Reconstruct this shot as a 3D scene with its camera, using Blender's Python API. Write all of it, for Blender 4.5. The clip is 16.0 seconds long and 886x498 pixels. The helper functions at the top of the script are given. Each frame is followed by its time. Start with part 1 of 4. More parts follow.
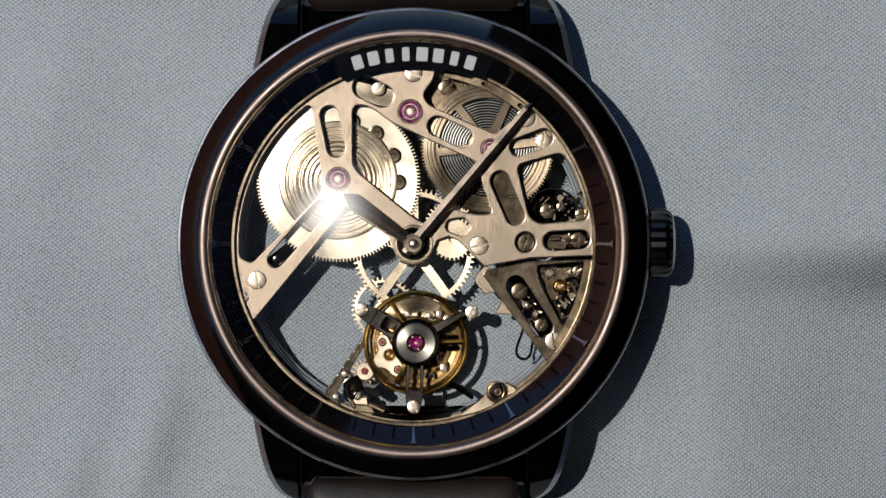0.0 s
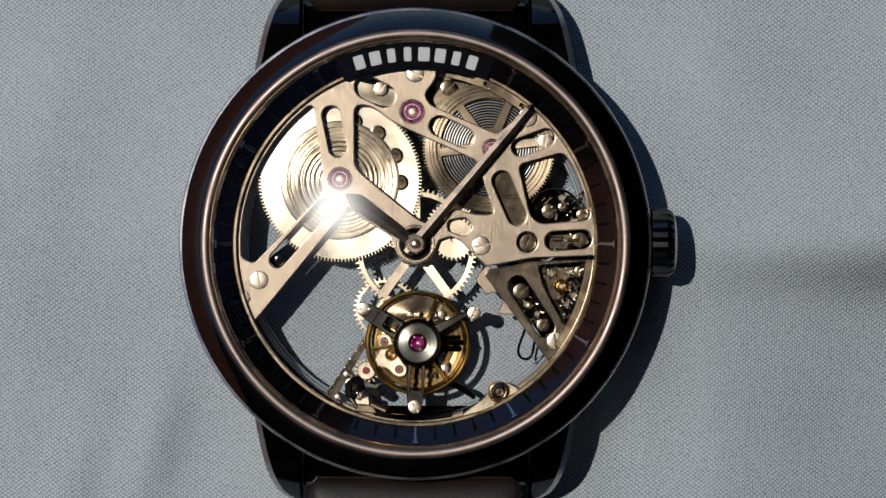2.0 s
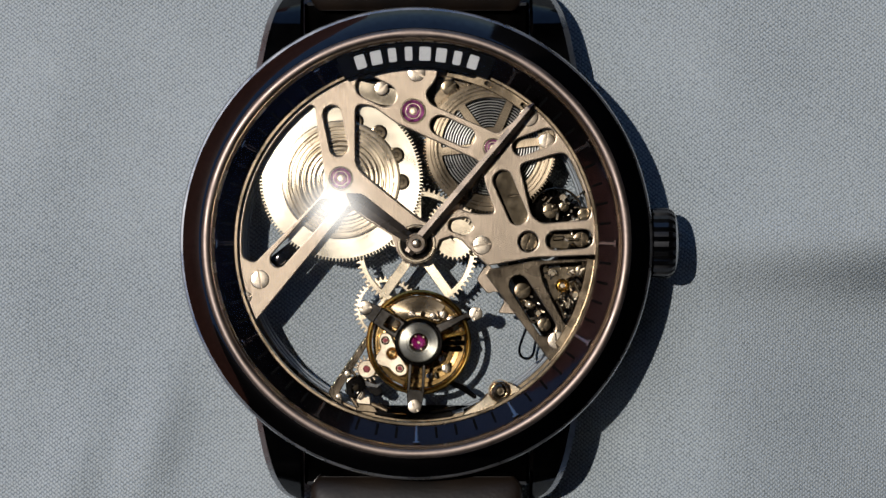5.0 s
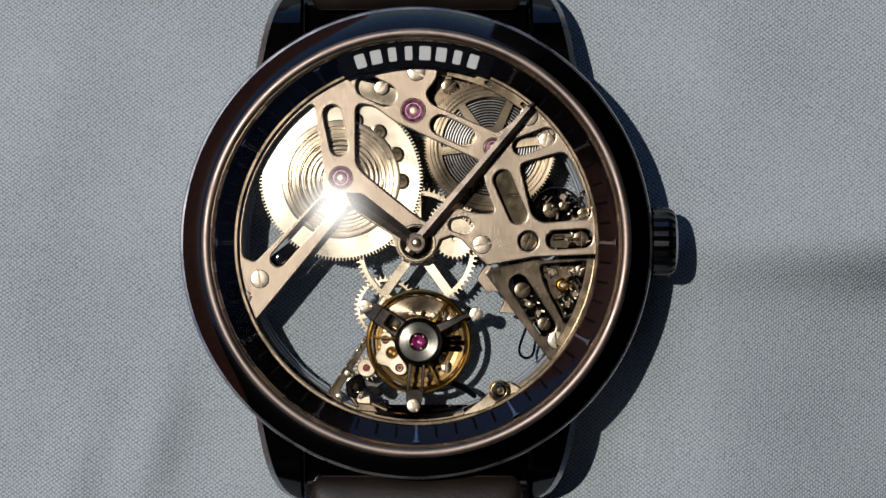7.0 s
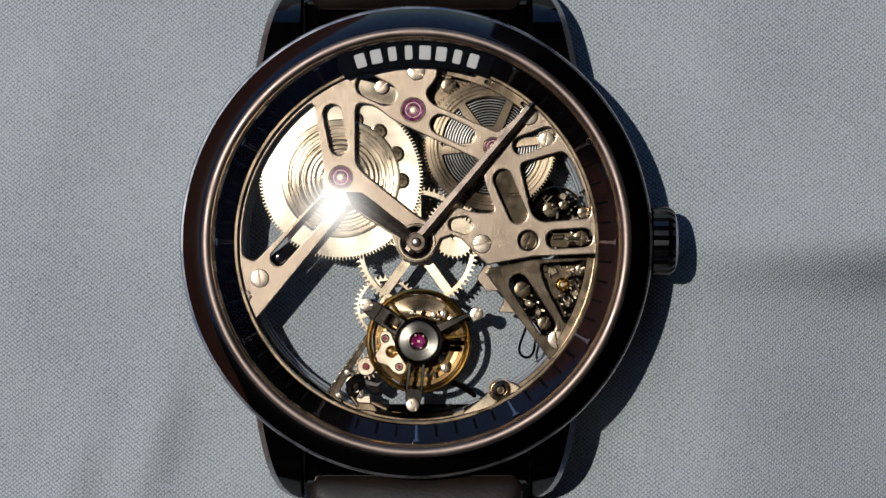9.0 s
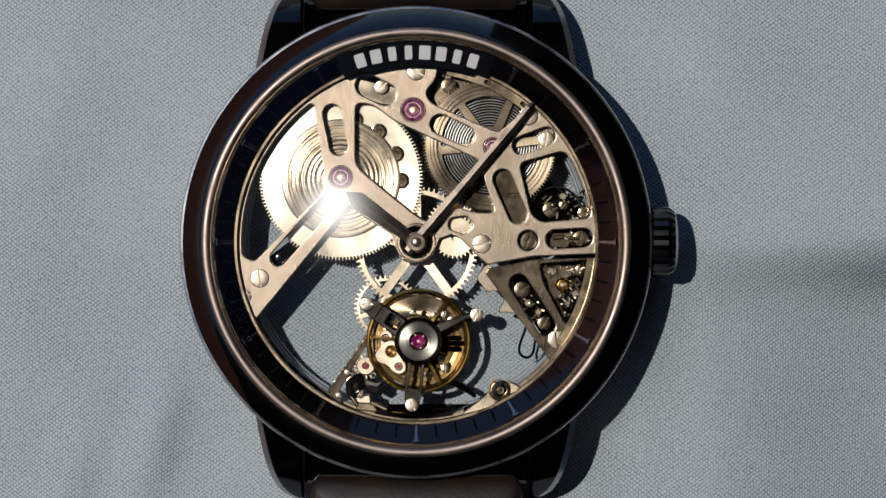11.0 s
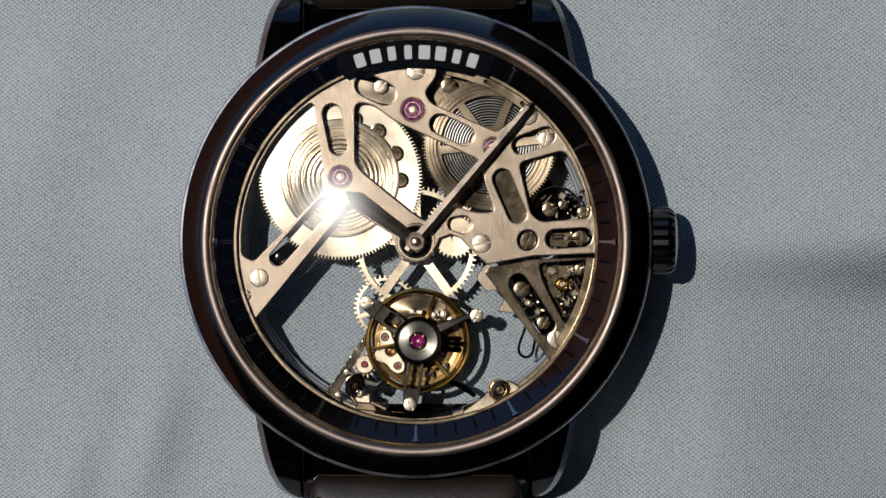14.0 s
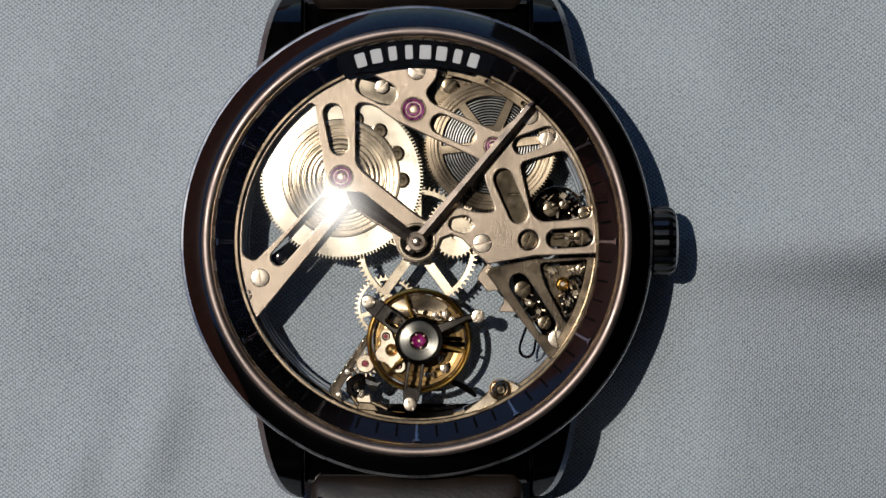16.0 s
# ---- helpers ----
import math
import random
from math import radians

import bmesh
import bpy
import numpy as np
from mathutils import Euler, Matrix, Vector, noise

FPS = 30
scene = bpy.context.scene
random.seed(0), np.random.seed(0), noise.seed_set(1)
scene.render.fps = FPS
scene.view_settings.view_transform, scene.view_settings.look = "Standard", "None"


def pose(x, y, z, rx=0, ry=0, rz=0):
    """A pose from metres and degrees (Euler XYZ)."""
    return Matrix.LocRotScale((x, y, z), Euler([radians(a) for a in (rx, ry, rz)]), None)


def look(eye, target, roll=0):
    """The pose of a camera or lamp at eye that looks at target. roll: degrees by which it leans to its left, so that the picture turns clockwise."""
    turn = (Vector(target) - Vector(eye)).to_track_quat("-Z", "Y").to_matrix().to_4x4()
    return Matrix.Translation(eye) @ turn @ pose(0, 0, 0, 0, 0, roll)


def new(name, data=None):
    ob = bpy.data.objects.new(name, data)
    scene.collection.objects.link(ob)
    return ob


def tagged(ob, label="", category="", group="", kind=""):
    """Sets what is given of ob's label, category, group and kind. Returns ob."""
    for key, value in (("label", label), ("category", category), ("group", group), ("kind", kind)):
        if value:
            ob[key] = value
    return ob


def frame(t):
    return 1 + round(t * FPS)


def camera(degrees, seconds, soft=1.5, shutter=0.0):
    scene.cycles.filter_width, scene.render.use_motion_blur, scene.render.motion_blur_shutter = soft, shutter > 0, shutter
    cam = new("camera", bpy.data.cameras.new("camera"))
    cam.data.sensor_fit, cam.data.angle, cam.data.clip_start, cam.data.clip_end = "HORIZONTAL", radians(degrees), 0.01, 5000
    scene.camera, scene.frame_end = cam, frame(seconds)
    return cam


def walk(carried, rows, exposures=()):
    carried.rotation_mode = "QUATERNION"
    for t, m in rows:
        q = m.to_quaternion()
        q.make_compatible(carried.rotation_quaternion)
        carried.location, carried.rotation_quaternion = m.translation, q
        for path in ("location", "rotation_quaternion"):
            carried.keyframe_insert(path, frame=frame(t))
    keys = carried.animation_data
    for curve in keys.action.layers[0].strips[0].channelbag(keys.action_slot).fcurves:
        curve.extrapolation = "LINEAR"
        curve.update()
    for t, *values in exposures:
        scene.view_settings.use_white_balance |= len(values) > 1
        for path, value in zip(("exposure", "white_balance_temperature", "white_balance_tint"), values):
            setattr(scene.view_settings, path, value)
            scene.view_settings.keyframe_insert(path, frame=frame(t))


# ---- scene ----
from mathutils import geometry

# The unit of all shapes below is the millimetre; MM turns it into metres.
MM = 0.001
cam = camera(14, 16.0, soft=1.5, shutter=0.3)
EYE_Z = 0.3253
PATH = [
    (0.0, 0.25, 0.10), (0.5, 0.20, 0.10), (1.0, 0.10, 0.10), (2.0, 0.09, 0.10), (3.0, 0.07, 0.10),
    (3.5, 0.01, 0.09), (4.2, 0.0, 0.08), (6.3, 0.0, 0.01), (7.5, 0.0, 0.0), (8.5, 0.0, -0.05),
    (9.2, 0.0, -0.05), (11.3, 0.02, -0.05), (12.0, 0.06, -0.05), (12.5, 0.06, -0.05), (13.2, 0.0, -0.06),
    (14.0, 0.05, -0.08), (14.5, 0.0, -0.11), (15.0, -0.07, -0.11), (15.5, -0.07, -0.09), (16.0, -0.03, -0.09)]
# watch hub stands a little to the side of the picture's middle
walk(cam, [(t, pose((2.35 + dx) * MM, (-0.55 + dy) * MM, EYE_Z)) for t, dx, dy in PATH],
     exposures=[(0.0, -0.43), (16.0, -0.43)])

# ---- light ----
SUN_DIR = Vector((-0.315, 0.135, 1.0)).normalized()
world = bpy.data.worlds.new("sky")
scene.world = world
world.use_nodes = True
wn = world.node_tree.nodes
sky = wn.new("ShaderNodeTexSky")
sky.sky_type = 'NISHITA'
sky.sun_disc = False
sky.air_density, sky.dust_density, sky.ozone_density = 1.0, 0.0, 7.0
sky.sun_elevation = math.asin(SUN_DIR.z)
sky.sun_rotation = math.atan2(SUN_DIR.x, SUN_DIR.y)
world.node_tree.links.new(sky.outputs[0], wn["Background"].inputs[0])
wn["Background"].inputs[1].default_value = 0.145
sun_data = bpy.data.lights.new("sun", "SUN")
sun_data.energy, sun_data.angle, sun_data.color = 3.6, radians(0.53), (1.0, 0.962, 0.90)
sun = new("sun", sun_data)
sun.matrix_world = look(SUN_DIR * 2, (0, 0, 0))


# ---- materials ----
def material(name, colour, rough=0.5, metal=0.0, coat=0.0, spec=0.5):
    m = bpy.data.materials.new(name)
    m.use_nodes = True
    b = m.node_tree.nodes["Principled BSDF"]
    b.inputs["Base Color"].default_value = (*colour, 1)
    b.inputs["Roughness"].default_value = rough
    b.inputs["Metallic"].default_value = metal
    b.inputs["Coat Weight"].default_value = coat
    b.inputs["Specular IOR Level"].default_value = spec
    return m, m.node_tree.nodes, m.node_tree.links, b


def math_node(nodes, links, op, a, b=None, c=None):
    n = nodes.new("ShaderNodeMath")
    n.operation = op
    for i, v in enumerate((a, b, c)):
        if v is None:
            continue
        if isinstance(v, (int, float)):
            n.inputs[i].default_value = v
        else:
            links.new(v, n.inputs[i])
    return n.outputs[0]


def grained(name, colour, rough, stretch, metal=1.0, scale=1.0, bump=0.15, tone=0.18, circular=False, spread=0.16, aniso=0.6):
    """Metal with a brushed grain: straight along one axis (stretch) or in circles about the part's own axis."""
    m, nodes, links, b = material(name, colour, rough, metal)
    co = nodes.new("ShaderNodeTexCoord").outputs["Object"]
    if circular:
        sep = nodes.new("ShaderNodeSeparateXYZ")
        links.new(co, sep.inputs[0])
        r2 = math_node(nodes, links, 'ADD', math_node(nodes, links, 'MULTIPLY', sep.outputs[0], sep.outputs[0]),
                       math_node(nodes, links, 'MULTIPLY', sep.outputs[1], sep.outputs[1]))
        r = math_node(nodes, links, 'SQRT', r2)
        comb = nodes.new("ShaderNodeCombineXYZ")
        links.new(math_node(nodes, links, 'MULTIPLY', r, 9000.0 * scale), comb.inputs[0])
        # the grooves break along their arcs; their tone imitates broken reflections
        links.new(math_node(nodes, links, 'MULTIPLY', sep.outputs[0], 380.0), comb.inputs[1])
        links.new(math_node(nodes, links, 'MULTIPLY', sep.outputs[1], 380.0), comb.inputs[2])
        vec = comb.outputs[0]
        tangent = nodes.new("ShaderNodeTangent")
        tangent.direction_type, tangent.axis = 'RADIAL', 'Z'
        links.new(tangent.outputs[0], b.inputs["Tangent"])
        b.inputs["Anisotropic"].default_value = aniso
        b.inputs["Anisotropic Rotation"].default_value = 0.25
    else:
        mp = nodes.new("ShaderNodeMapping")
        mp.inputs["Scale"].default_value = [s * 1000 * scale for s in stretch]
        links.new(co, mp.inputs[0])
        vec = mp.outputs[0]
    fine = nodes.new("ShaderNodeTexNoise")
    fine.inputs["Scale"].default_value = 1.0
    fine.inputs["Detail"].default_value = 3.0
    links.new(vec, fine.inputs["Vector"])
    broad = nodes.new("ShaderNodeTexNoise")
    broad.inputs["Scale"].default_value = 350.0
    broad.inputs["Detail"].default_value = 4.0
    links.new(co, broad.inputs["Vector"])
    mix = nodes.new("ShaderNodeMix")
    mix.data_type = 'RGBA'
    mix.blend_type = 'MULTIPLY'
    mix.inputs["Factor"].default_value = 1.0
    mix.inputs[6].default_value = (*colour, 1)
    ramp = nodes.new("ShaderNodeMapRange")
    ramp.inputs["From Min"].default_value, ramp.inputs["From Max"].default_value = 0.3, 0.7
    ramp.inputs["To Min"].default_value, ramp.inputs["To Max"].default_value = 1 - tone, 1 + tone * 0.4
    both = math_node(nodes, links, 'ADD', math_node(nodes, links, 'MULTIPLY', fine.outputs[0], 0.7),
                     math_node(nodes, links, 'MULTIPLY', broad.outputs[0], 0.3))
    links.new(both, ramp.inputs[0])
    links.new(ramp.outputs[0], mix.inputs[7])
    links.new(mix.outputs[2], b.inputs["Base Color"])
    rr = nodes.new("ShaderNodeMapRange")
    rr.inputs["From Min"].default_value, rr.inputs["From Max"].default_value = 0.3, 0.7
    rr.inputs["To Min"].default_value, rr.inputs["To Max"].default_value = rough - spread / 2, rough + spread / 2
    links.new(broad.outputs[0], rr.inputs[0])
    links.new(rr.outputs[0], b.inputs["Roughness"])
    bp = nodes.new("ShaderNodeBump")
    bp.inputs["Strength"].default_value = bump
    bp.inputs["Distance"].default_value = 0.00002
    links.new(fine.outputs[0], bp.inputs["Height"])
    links.new(bp.outputs[0], b.inputs["Normal"])
    return m


UP = (18, 0.8, 1)       # grain that runs along y
FLAT = (2.2, 2.2, 2.2)  # no direction
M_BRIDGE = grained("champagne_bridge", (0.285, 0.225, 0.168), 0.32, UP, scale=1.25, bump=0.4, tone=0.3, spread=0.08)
# darker copy of M_BRIDGE, with the lower bridge's shade in its colour
M_SHADED = grained("shaded_champagne_bridge", (0.115, 0.089, 0.062), 0.26, UP, scale=1.25, bump=0.4, tone=0.4)
M_PLATE = grained("champagne_base_plate", (0.3, 0.228, 0.15), 0.29, FLAT, bump=0.3, tone=0.5)
M_EDGE = grained("gilt_edge", (0.75, 0.62, 0.45), 0.24, FLAT, bump=0.35, tone=0.3)
M_BARREL = grained("gilt_barrel", (0.84, 0.73, 0.56), 0.32, UP, circular=True, aniso=0.35, bump=0.3, scale=0.9, tone=0.1)
# strong tone: dark grooves and broken reflections put into the colour
M_SNAIL = grained("snailed_cover", (0.84, 0.68, 0.48), 0.29, UP, circular=True, bump=1.3, scale=0.5, tone=0.6)
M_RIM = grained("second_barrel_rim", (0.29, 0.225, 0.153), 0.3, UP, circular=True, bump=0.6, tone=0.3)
M_SCREW = grained("pale_gilt_screw", (0.6, 0.5, 0.385), 0.3, FLAT, bump=0.3, tone=0.35)
M_COIL = grained("coiled_spring_steel", (0.4, 0.385, 0.36), 0.33, UP, circular=True, bump=0.3, scale=2.0, tone=0.4)
M_WHEEL = grained("pale_gilt_wheel", (0.86, 0.71, 0.51), 0.32, UP, circular=True, bump=0.3, aniso=0.2)
M_STEEL = grained("polished_steel", (0.62, 0.60, 0.57), 0.16, FLAT, bump=0.05, tone=0.1, spread=0.08)
M_TURNED = grained("turned_steel", (0.33, 0.31, 0.262), 0.33, UP, circular=True, aniso=0.8, bump=0.4)
M_DARK = grained("dark_steel", (0.05, 0.044, 0.04), 0.13, FLAT, bump=0.1)
M_ARM = grained("cage_steel", (0.11, 0.096, 0.082), 0.23, FLAT, bump=0.15, tone=0.3)
M_WORKS = grained("dark_brass", (0.19, 0.147, 0.097), 0.24, FLAT, bump=0.4, tone=0.5)
M_GOLD = grained("yellow_gold_rim", (0.74, 0.45, 0.11), 0.17, UP, circular=True, bump=0.1)
M_BRONZE = grained("bronze_disc", (0.47, 0.295, 0.115), 0.27, UP, circular=True, bump=0.4, scale=0.6)
M_CRESCENT = grained("champagne_crescent", (0.46, 0.35, 0.225), 0.27, UP, circular=True, aniso=0.75, bump=0.4, tone=0.3)
M_BRIGHT = grained("bright_gilt", (0.82, 0.67, 0.49), 0.31, FLAT, bump=0.2, tone=0.3)
M_HAND = grained("brushed_bronze_hand", (0.24, 0.19, 0.148), 0.28, FLAT, bump=0.1)
M_BLACK = grained("black_polished_case", (0.085, 0.078, 0.076), 0.07, FLAT, metal=1.0, bump=0.0, tone=0.2, spread=0.06)
# darker than M_BLACK: a dark reflection from overhead is put into its colour
M_LUG = grained("black_polished_lug", (0.045, 0.045, 0.046), 0.12, FLAT, metal=1.0, bump=0.02, tone=0.2, spread=0.06)
M_LIP = grained("rose_steel_lip", (0.23, 0.18, 0.155), 0.42, FLAT, bump=0.05)
M_CASE = grained("brushed_steel_edge", (0.42, 0.42, 0.43), 0.29, FLAT, bump=0.05)
M_RING = grained("black_chapter_ring", (0.076, 0.055, 0.053), 0.09, FLAT, metal=1.0, bump=0.0, tone=0.1, spread=0.06)
M_CROWN = grained("black_crown_steel", (0.06, 0.06, 0.064), 0.3, FLAT, bump=0.02, tone=0.2, spread=0.06)
M_TICK = material("matt_black_print", (0.004, 0.004, 0.004), 0.9, spec=0.0)[0]
M_WHITE = material("white_print", (0.5, 0.5, 0.49), 0.6)[0]
M_HOLD = grained("grey_holder", (0.27, 0.29, 0.31), 0.5, FLAT, metal=0.0, bump=0.02, tone=0.1)
M_MARK = grained("brown_gilt_marker", (0.52, 0.45, 0.41), 0.13, FLAT, bump=0.05)


def ruby(name, dark, pale):
    """Synthetic ruby: clear, deeply coloured; the light it catches is painted as uneven pale colour."""
    m, nodes, links, b = material(name, pale, 0.06, 0.0, 0.5)
    b.inputs["Transmission Weight"].default_value = 0.45
    b.inputs["IOR"].default_value = 1.76
    n = nodes.new("ShaderNodeTexNoise")
    n.inputs["Scale"].default_value = 1500.0
    n.inputs["Detail"].default_value = 5.0
    r = nodes.new("ShaderNodeValToRGB")
    r.color_ramp.elements[0].position, r.color_ramp.elements[1].position = 0.36, 0.68
    r.color_ramp.elements[0].color = (*dark, 1)
    r.color_ramp.elements[1].color = (*pale, 1)
    links.new(nodes.new("ShaderNodeTexCoord").outputs["Object"], n.inputs["Vector"])
    links.new(n.outputs[0], r.inputs[0])
    links.new(r.outputs[0], b.inputs["Base Color"])
    return m


def glass(name, base, rough):
    m = bpy.data.materials.new(name)
    m.use_nodes = True
    nodes, links = m.node_tree.nodes, m.node_tree.links
    nodes.remove(nodes["Principled BSDF"])
    clear = nodes.new("ShaderNodeBsdfTransparent")
    clear.inputs[0].default_value = (0.985, 0.985, 0.985, 1)
    gloss = nodes.new("ShaderNodeBsdfGlossy")
    gloss.distribution = 'BECKMANN'
    gloss.inputs["Roughness"].default_value = rough
    edge = nodes.new("ShaderNodeLayerWeight")
    edge.inputs[0].default_value = 0.5
    fres = nodes.new("ShaderNodeMath")
    fres.operation = 'MULTIPLY_ADD'
    fres.inputs[1].default_value, fres.inputs[2].default_value = 0.01, base
    links.new(edge.outputs["Facing"], fres.inputs[0])
    mix = nodes.new("ShaderNodeMixShader")
    links.new(fres.outputs[0], mix.inputs[0])
    links.new(clear.outputs[0], mix.inputs[1])
    links.new(gloss.outputs[0], mix.inputs[2])
    links.new(mix.outputs[0], nodes["Material Output"].inputs[0])
    return m


def leather():
    m, nodes, links, b = material("brown_leather", (0.05, 0.032, 0.024), 0.42, 0.0, spec=0.4)
    co = nodes.new("ShaderNodeTexCoord").outputs["Object"]
    v = nodes.new("ShaderNodeTexVoronoi")
    v.inputs["Scale"].default_value = 3000.0
    n = nodes.new("ShaderNodeTexNoise")
    n.inputs["Scale"].default_value = 250.0
    n.inputs["Detail"].default_value = 5.0
    links.new(co, v.inputs["Vector"])
    links.new(co, n.inputs["Vector"])
    r = nodes.new("ShaderNodeValToRGB")
    r.color_ramp.elements[0].position, r.color_ramp.elements[1].position = 0.3, 0.75
    r.color_ramp.elements[0].color = (0.004, 0.0026, 0.002, 1)
    r.color_ramp.elements[1].color = (0.015, 0.009, 0.0055, 1)
    links.new(n.outputs[0], r.inputs[0])
    links.new(r.outputs[0], b.inputs["Base Color"])
    bp = nodes.new("ShaderNodeBump")
    bp.inputs["Strength"].default_value = 0.2
    bp.inputs["Distance"].default_value = 0.00005
    links.new(v.outputs["Distance"], bp.inputs["Height"])
    links.new(bp.outputs[0], b.inputs["Normal"])
    return m


def woven():
    """Grey-blue cloth: rows of small stitches, offset row by row, with soft stains; shade between stitches is in the
    colour.
    """
    m, nodes, links, b = material("grey_woven_cloth", (0.4, 0.42, 0.43), 0.9, 0.0, spec=0.15)
    co = nodes.new("ShaderNodeTexCoord").outputs["Object"]
    warp = nodes.new("ShaderNodeTexNoise")
    warp.inputs["Scale"].default_value = 260.0
    warp.inputs["Detail"].default_value = 3.0
    links.new(co, warp.inputs["Vector"])
    add = nodes.new("ShaderNodeVectorMath")
    add.operation = 'MULTIPLY_ADD'
    links.new(warp.outputs["Color"], add.inputs[0])
    add.inputs[1].default_value = (0.0007, 0.0005, 0)
    links.new(co, add.inputs[2])
    lay = nodes.new("ShaderNodeMapping")
    lay.inputs["Rotation"].default_value = (0, 0, 0.03)
    links.new(add.outputs[0], lay.inputs[0])
    sep = nodes.new("ShaderNodeSeparateXYZ")
    links.new(lay.outputs[0], sep.inputs[0])
    pitch_x, pitch_y = 0.00038, 0.00025
    u = math_node(nodes, links, 'MULTIPLY', sep.outputs[1], 2 * math.pi / pitch_x)
    v = math_node(nodes, links, 'MULTIPLY', sep.outputs[0], 2 * math.pi / pitch_y)
    half = math_node(nodes, links, 'MULTIPLY', v, 0.5)
    row = math_node(nodes, links, 'MULTIPLY', math_node(nodes, links, 'SIGN', math_node(nodes, links, 'SINE', half)), math.pi / 2)
    zigzag = math_node(nodes, links, 'MULTIPLY', math_node(nodes, links, 'COSINE', half), 0.55)
    su = math_node(nodes, links, 'SINE', math_node(nodes, links, 'ADD', math_node(nodes, links, 'ADD', u, row), zigzag))
    sv = math_node(nodes, links, 'ABSOLUTE', math_node(nodes, links, 'SINE', half))
    h = math_node(nodes, links, 'MULTIPLY', math_node(nodes, links, 'MULTIPLY_ADD', su, 0.5, 0.5), math_node(nodes, links, 'MULTIPLY_ADD', sv, 0.75, 0.25))
    fuzz = nodes.new("ShaderNodeTexNoise")
    fuzz.inputs["Scale"].default_value = 5200.0
    fuzz.inputs["Detail"].default_value = 2.0
    links.new(co, fuzz.inputs["Vector"])
    cell = nodes.new("ShaderNodeTexVoronoi")
    cell.voronoi_dimensions = '2D'
    cell.inputs["Scale"].default_value = 1.0
    cell.inputs["Randomness"].default_value = 0.55
    grid = nodes.new("ShaderNodeMapping")
    grid.inputs["Rotation"].default_value = (0, 0, 0.12)
    grid.inputs["Scale"].default_value = (2900, 3500, 1)
    links.new(add.outputs[0], grid.inputs[0])
    links.new(grid.outputs[0], cell.inputs["Vector"])
    knot = math_node(nodes, links, 'SUBTRACT', 1.0, cell.outputs["Distance"])
    h = math_node(nodes, links, 'ADD', math_node(nodes, links, 'MULTIPLY', h, 0.85), math_node(nodes, links, 'MULTIPLY', knot, 0.3))
    hh = math_node(nodes, links, 'ADD', h, math_node(nodes, links, 'MULTIPLY', math_node(nodes, links, 'SUBTRACT', fuzz.outputs[0], 0.5), 1.0))
    stain = nodes.new("ShaderNodeTexNoise")
    stain.inputs["Scale"].default_value = 45.0
    stain.inputs["Detail"].default_value = 5.0
    links.new(co, stain.inputs["Vector"])
    k = math_node(nodes, links, 'ADD', math_node(nodes, links, 'MULTIPLY', hh, 0.55), math_node(nodes, links, 'MULTIPLY', stain.outputs[0], 0.35))
    # low weave heights go dark: shade in the gaps, painted
    r = nodes.new("ShaderNodeValToRGB")
    r.color_ramp.elements[0].position, r.color_ramp.elements[1].position = 0.12, 0.60
    r.color_ramp.elements[0].color = (0.155, 0.183, 0.203, 1)
    r.color_ramp.elements[1].color = (0.485, 0.527, 0.555, 1)
    links.new(k, r.inputs[0])
    links.new(r.outputs[0], b.inputs["Base Color"])
    bp = nodes.new("ShaderNodeBump")
    bp.inputs["Strength"].default_value = 0.6
    bp.inputs["Distance"].default_value = 0.00011
    links.new(hh, bp.inputs["Height"])
    links.new(bp.outputs[0], b.inputs["Normal"])
    return m


M_RUBY = ruby("ruby", (0.13, 0.006, 0.07), (0.85, 0.22, 0.58))
M_MAGENTA = ruby("deep_magenta_ruby", (0.20, 0.0, 0.05), (0.80, 0.05, 0.42))
M_RED = grained("small_red_ruby", (0.36, 0.09, 0.10), 0.12, FLAT, metal=0.0, bump=0.1, tone=0.5)
M_GLASS = glass("clear_crystal_with_smears", 0.0135, 0.212)
M_BACK = glass("clear_back_window", 0.02, 0.05)
M_LEATHER = leather()
M_CLOTH = woven()


# ---- shape helpers ----
def part(name, bm, mat, parent, label="", at=(0, 0, 0), turn=0.0, smooth=28):
    """Links a bmesh, drawn in millimetres, as one mesh object under its thing."""
    me = bpy.data.meshes.new(name)
    bmesh.ops.recalc_face_normals(bm, faces=bm.faces)
    bm.to_mesh(me)
    bm.free()
    me.transform(Matrix.Scale(MM, 4))
    me.polygons.foreach_set("use_smooth", [True] * len(me.polygons))
    me.set_sharp_from_angle(angle=radians(smooth))
    me.materials.append(mat)
    ob = new(name, me)
    ob.parent = parent
    ob.matrix_local = pose(at[0] * MM, at[1] * MM, at[2] * MM, 0, 0, turn)
    return tagged(ob, label)


def twin(ob, at, turn=0.0, parent=None):
    """Another object on the same mesh."""
    o = ob.copy()
    scene.collection.objects.link(o)
    o.parent = parent or ob.parent
    o.matrix_local = pose(at[0] * MM, at[1] * MM, at[2] * MM, 0, 0, turn)
    return o


def arc(r, a0, a1, n=24, cx=0.0, cy=0.0):
    return [(cx + r * math.cos(radians(a0 + (a1 - a0) * i / n)), cy + r * math.sin(radians(a0 + (a1 - a0) * i / n))) for i in range(n + 1)]


def rounded(points, radius, n=4):
    """A polygon with its corners rounded."""
    out = []
    for i, p in enumerate(points):
        p, a, b = Vector(p), Vector(points[i - 1]), Vector(points[(i + 1) % len(points)])
        da, db = a - p, b - p
        r = min(radius, da.length * 0.48, db.length * 0.48)
        s, e = p + da.normalized() * r, p + db.normalized() * r
        for k in range(n + 1):
            t = k / n
            out.append(tuple(s * (1 - t) ** 2 + p * 2 * t * (1 - t) + e * t * t))
    return out


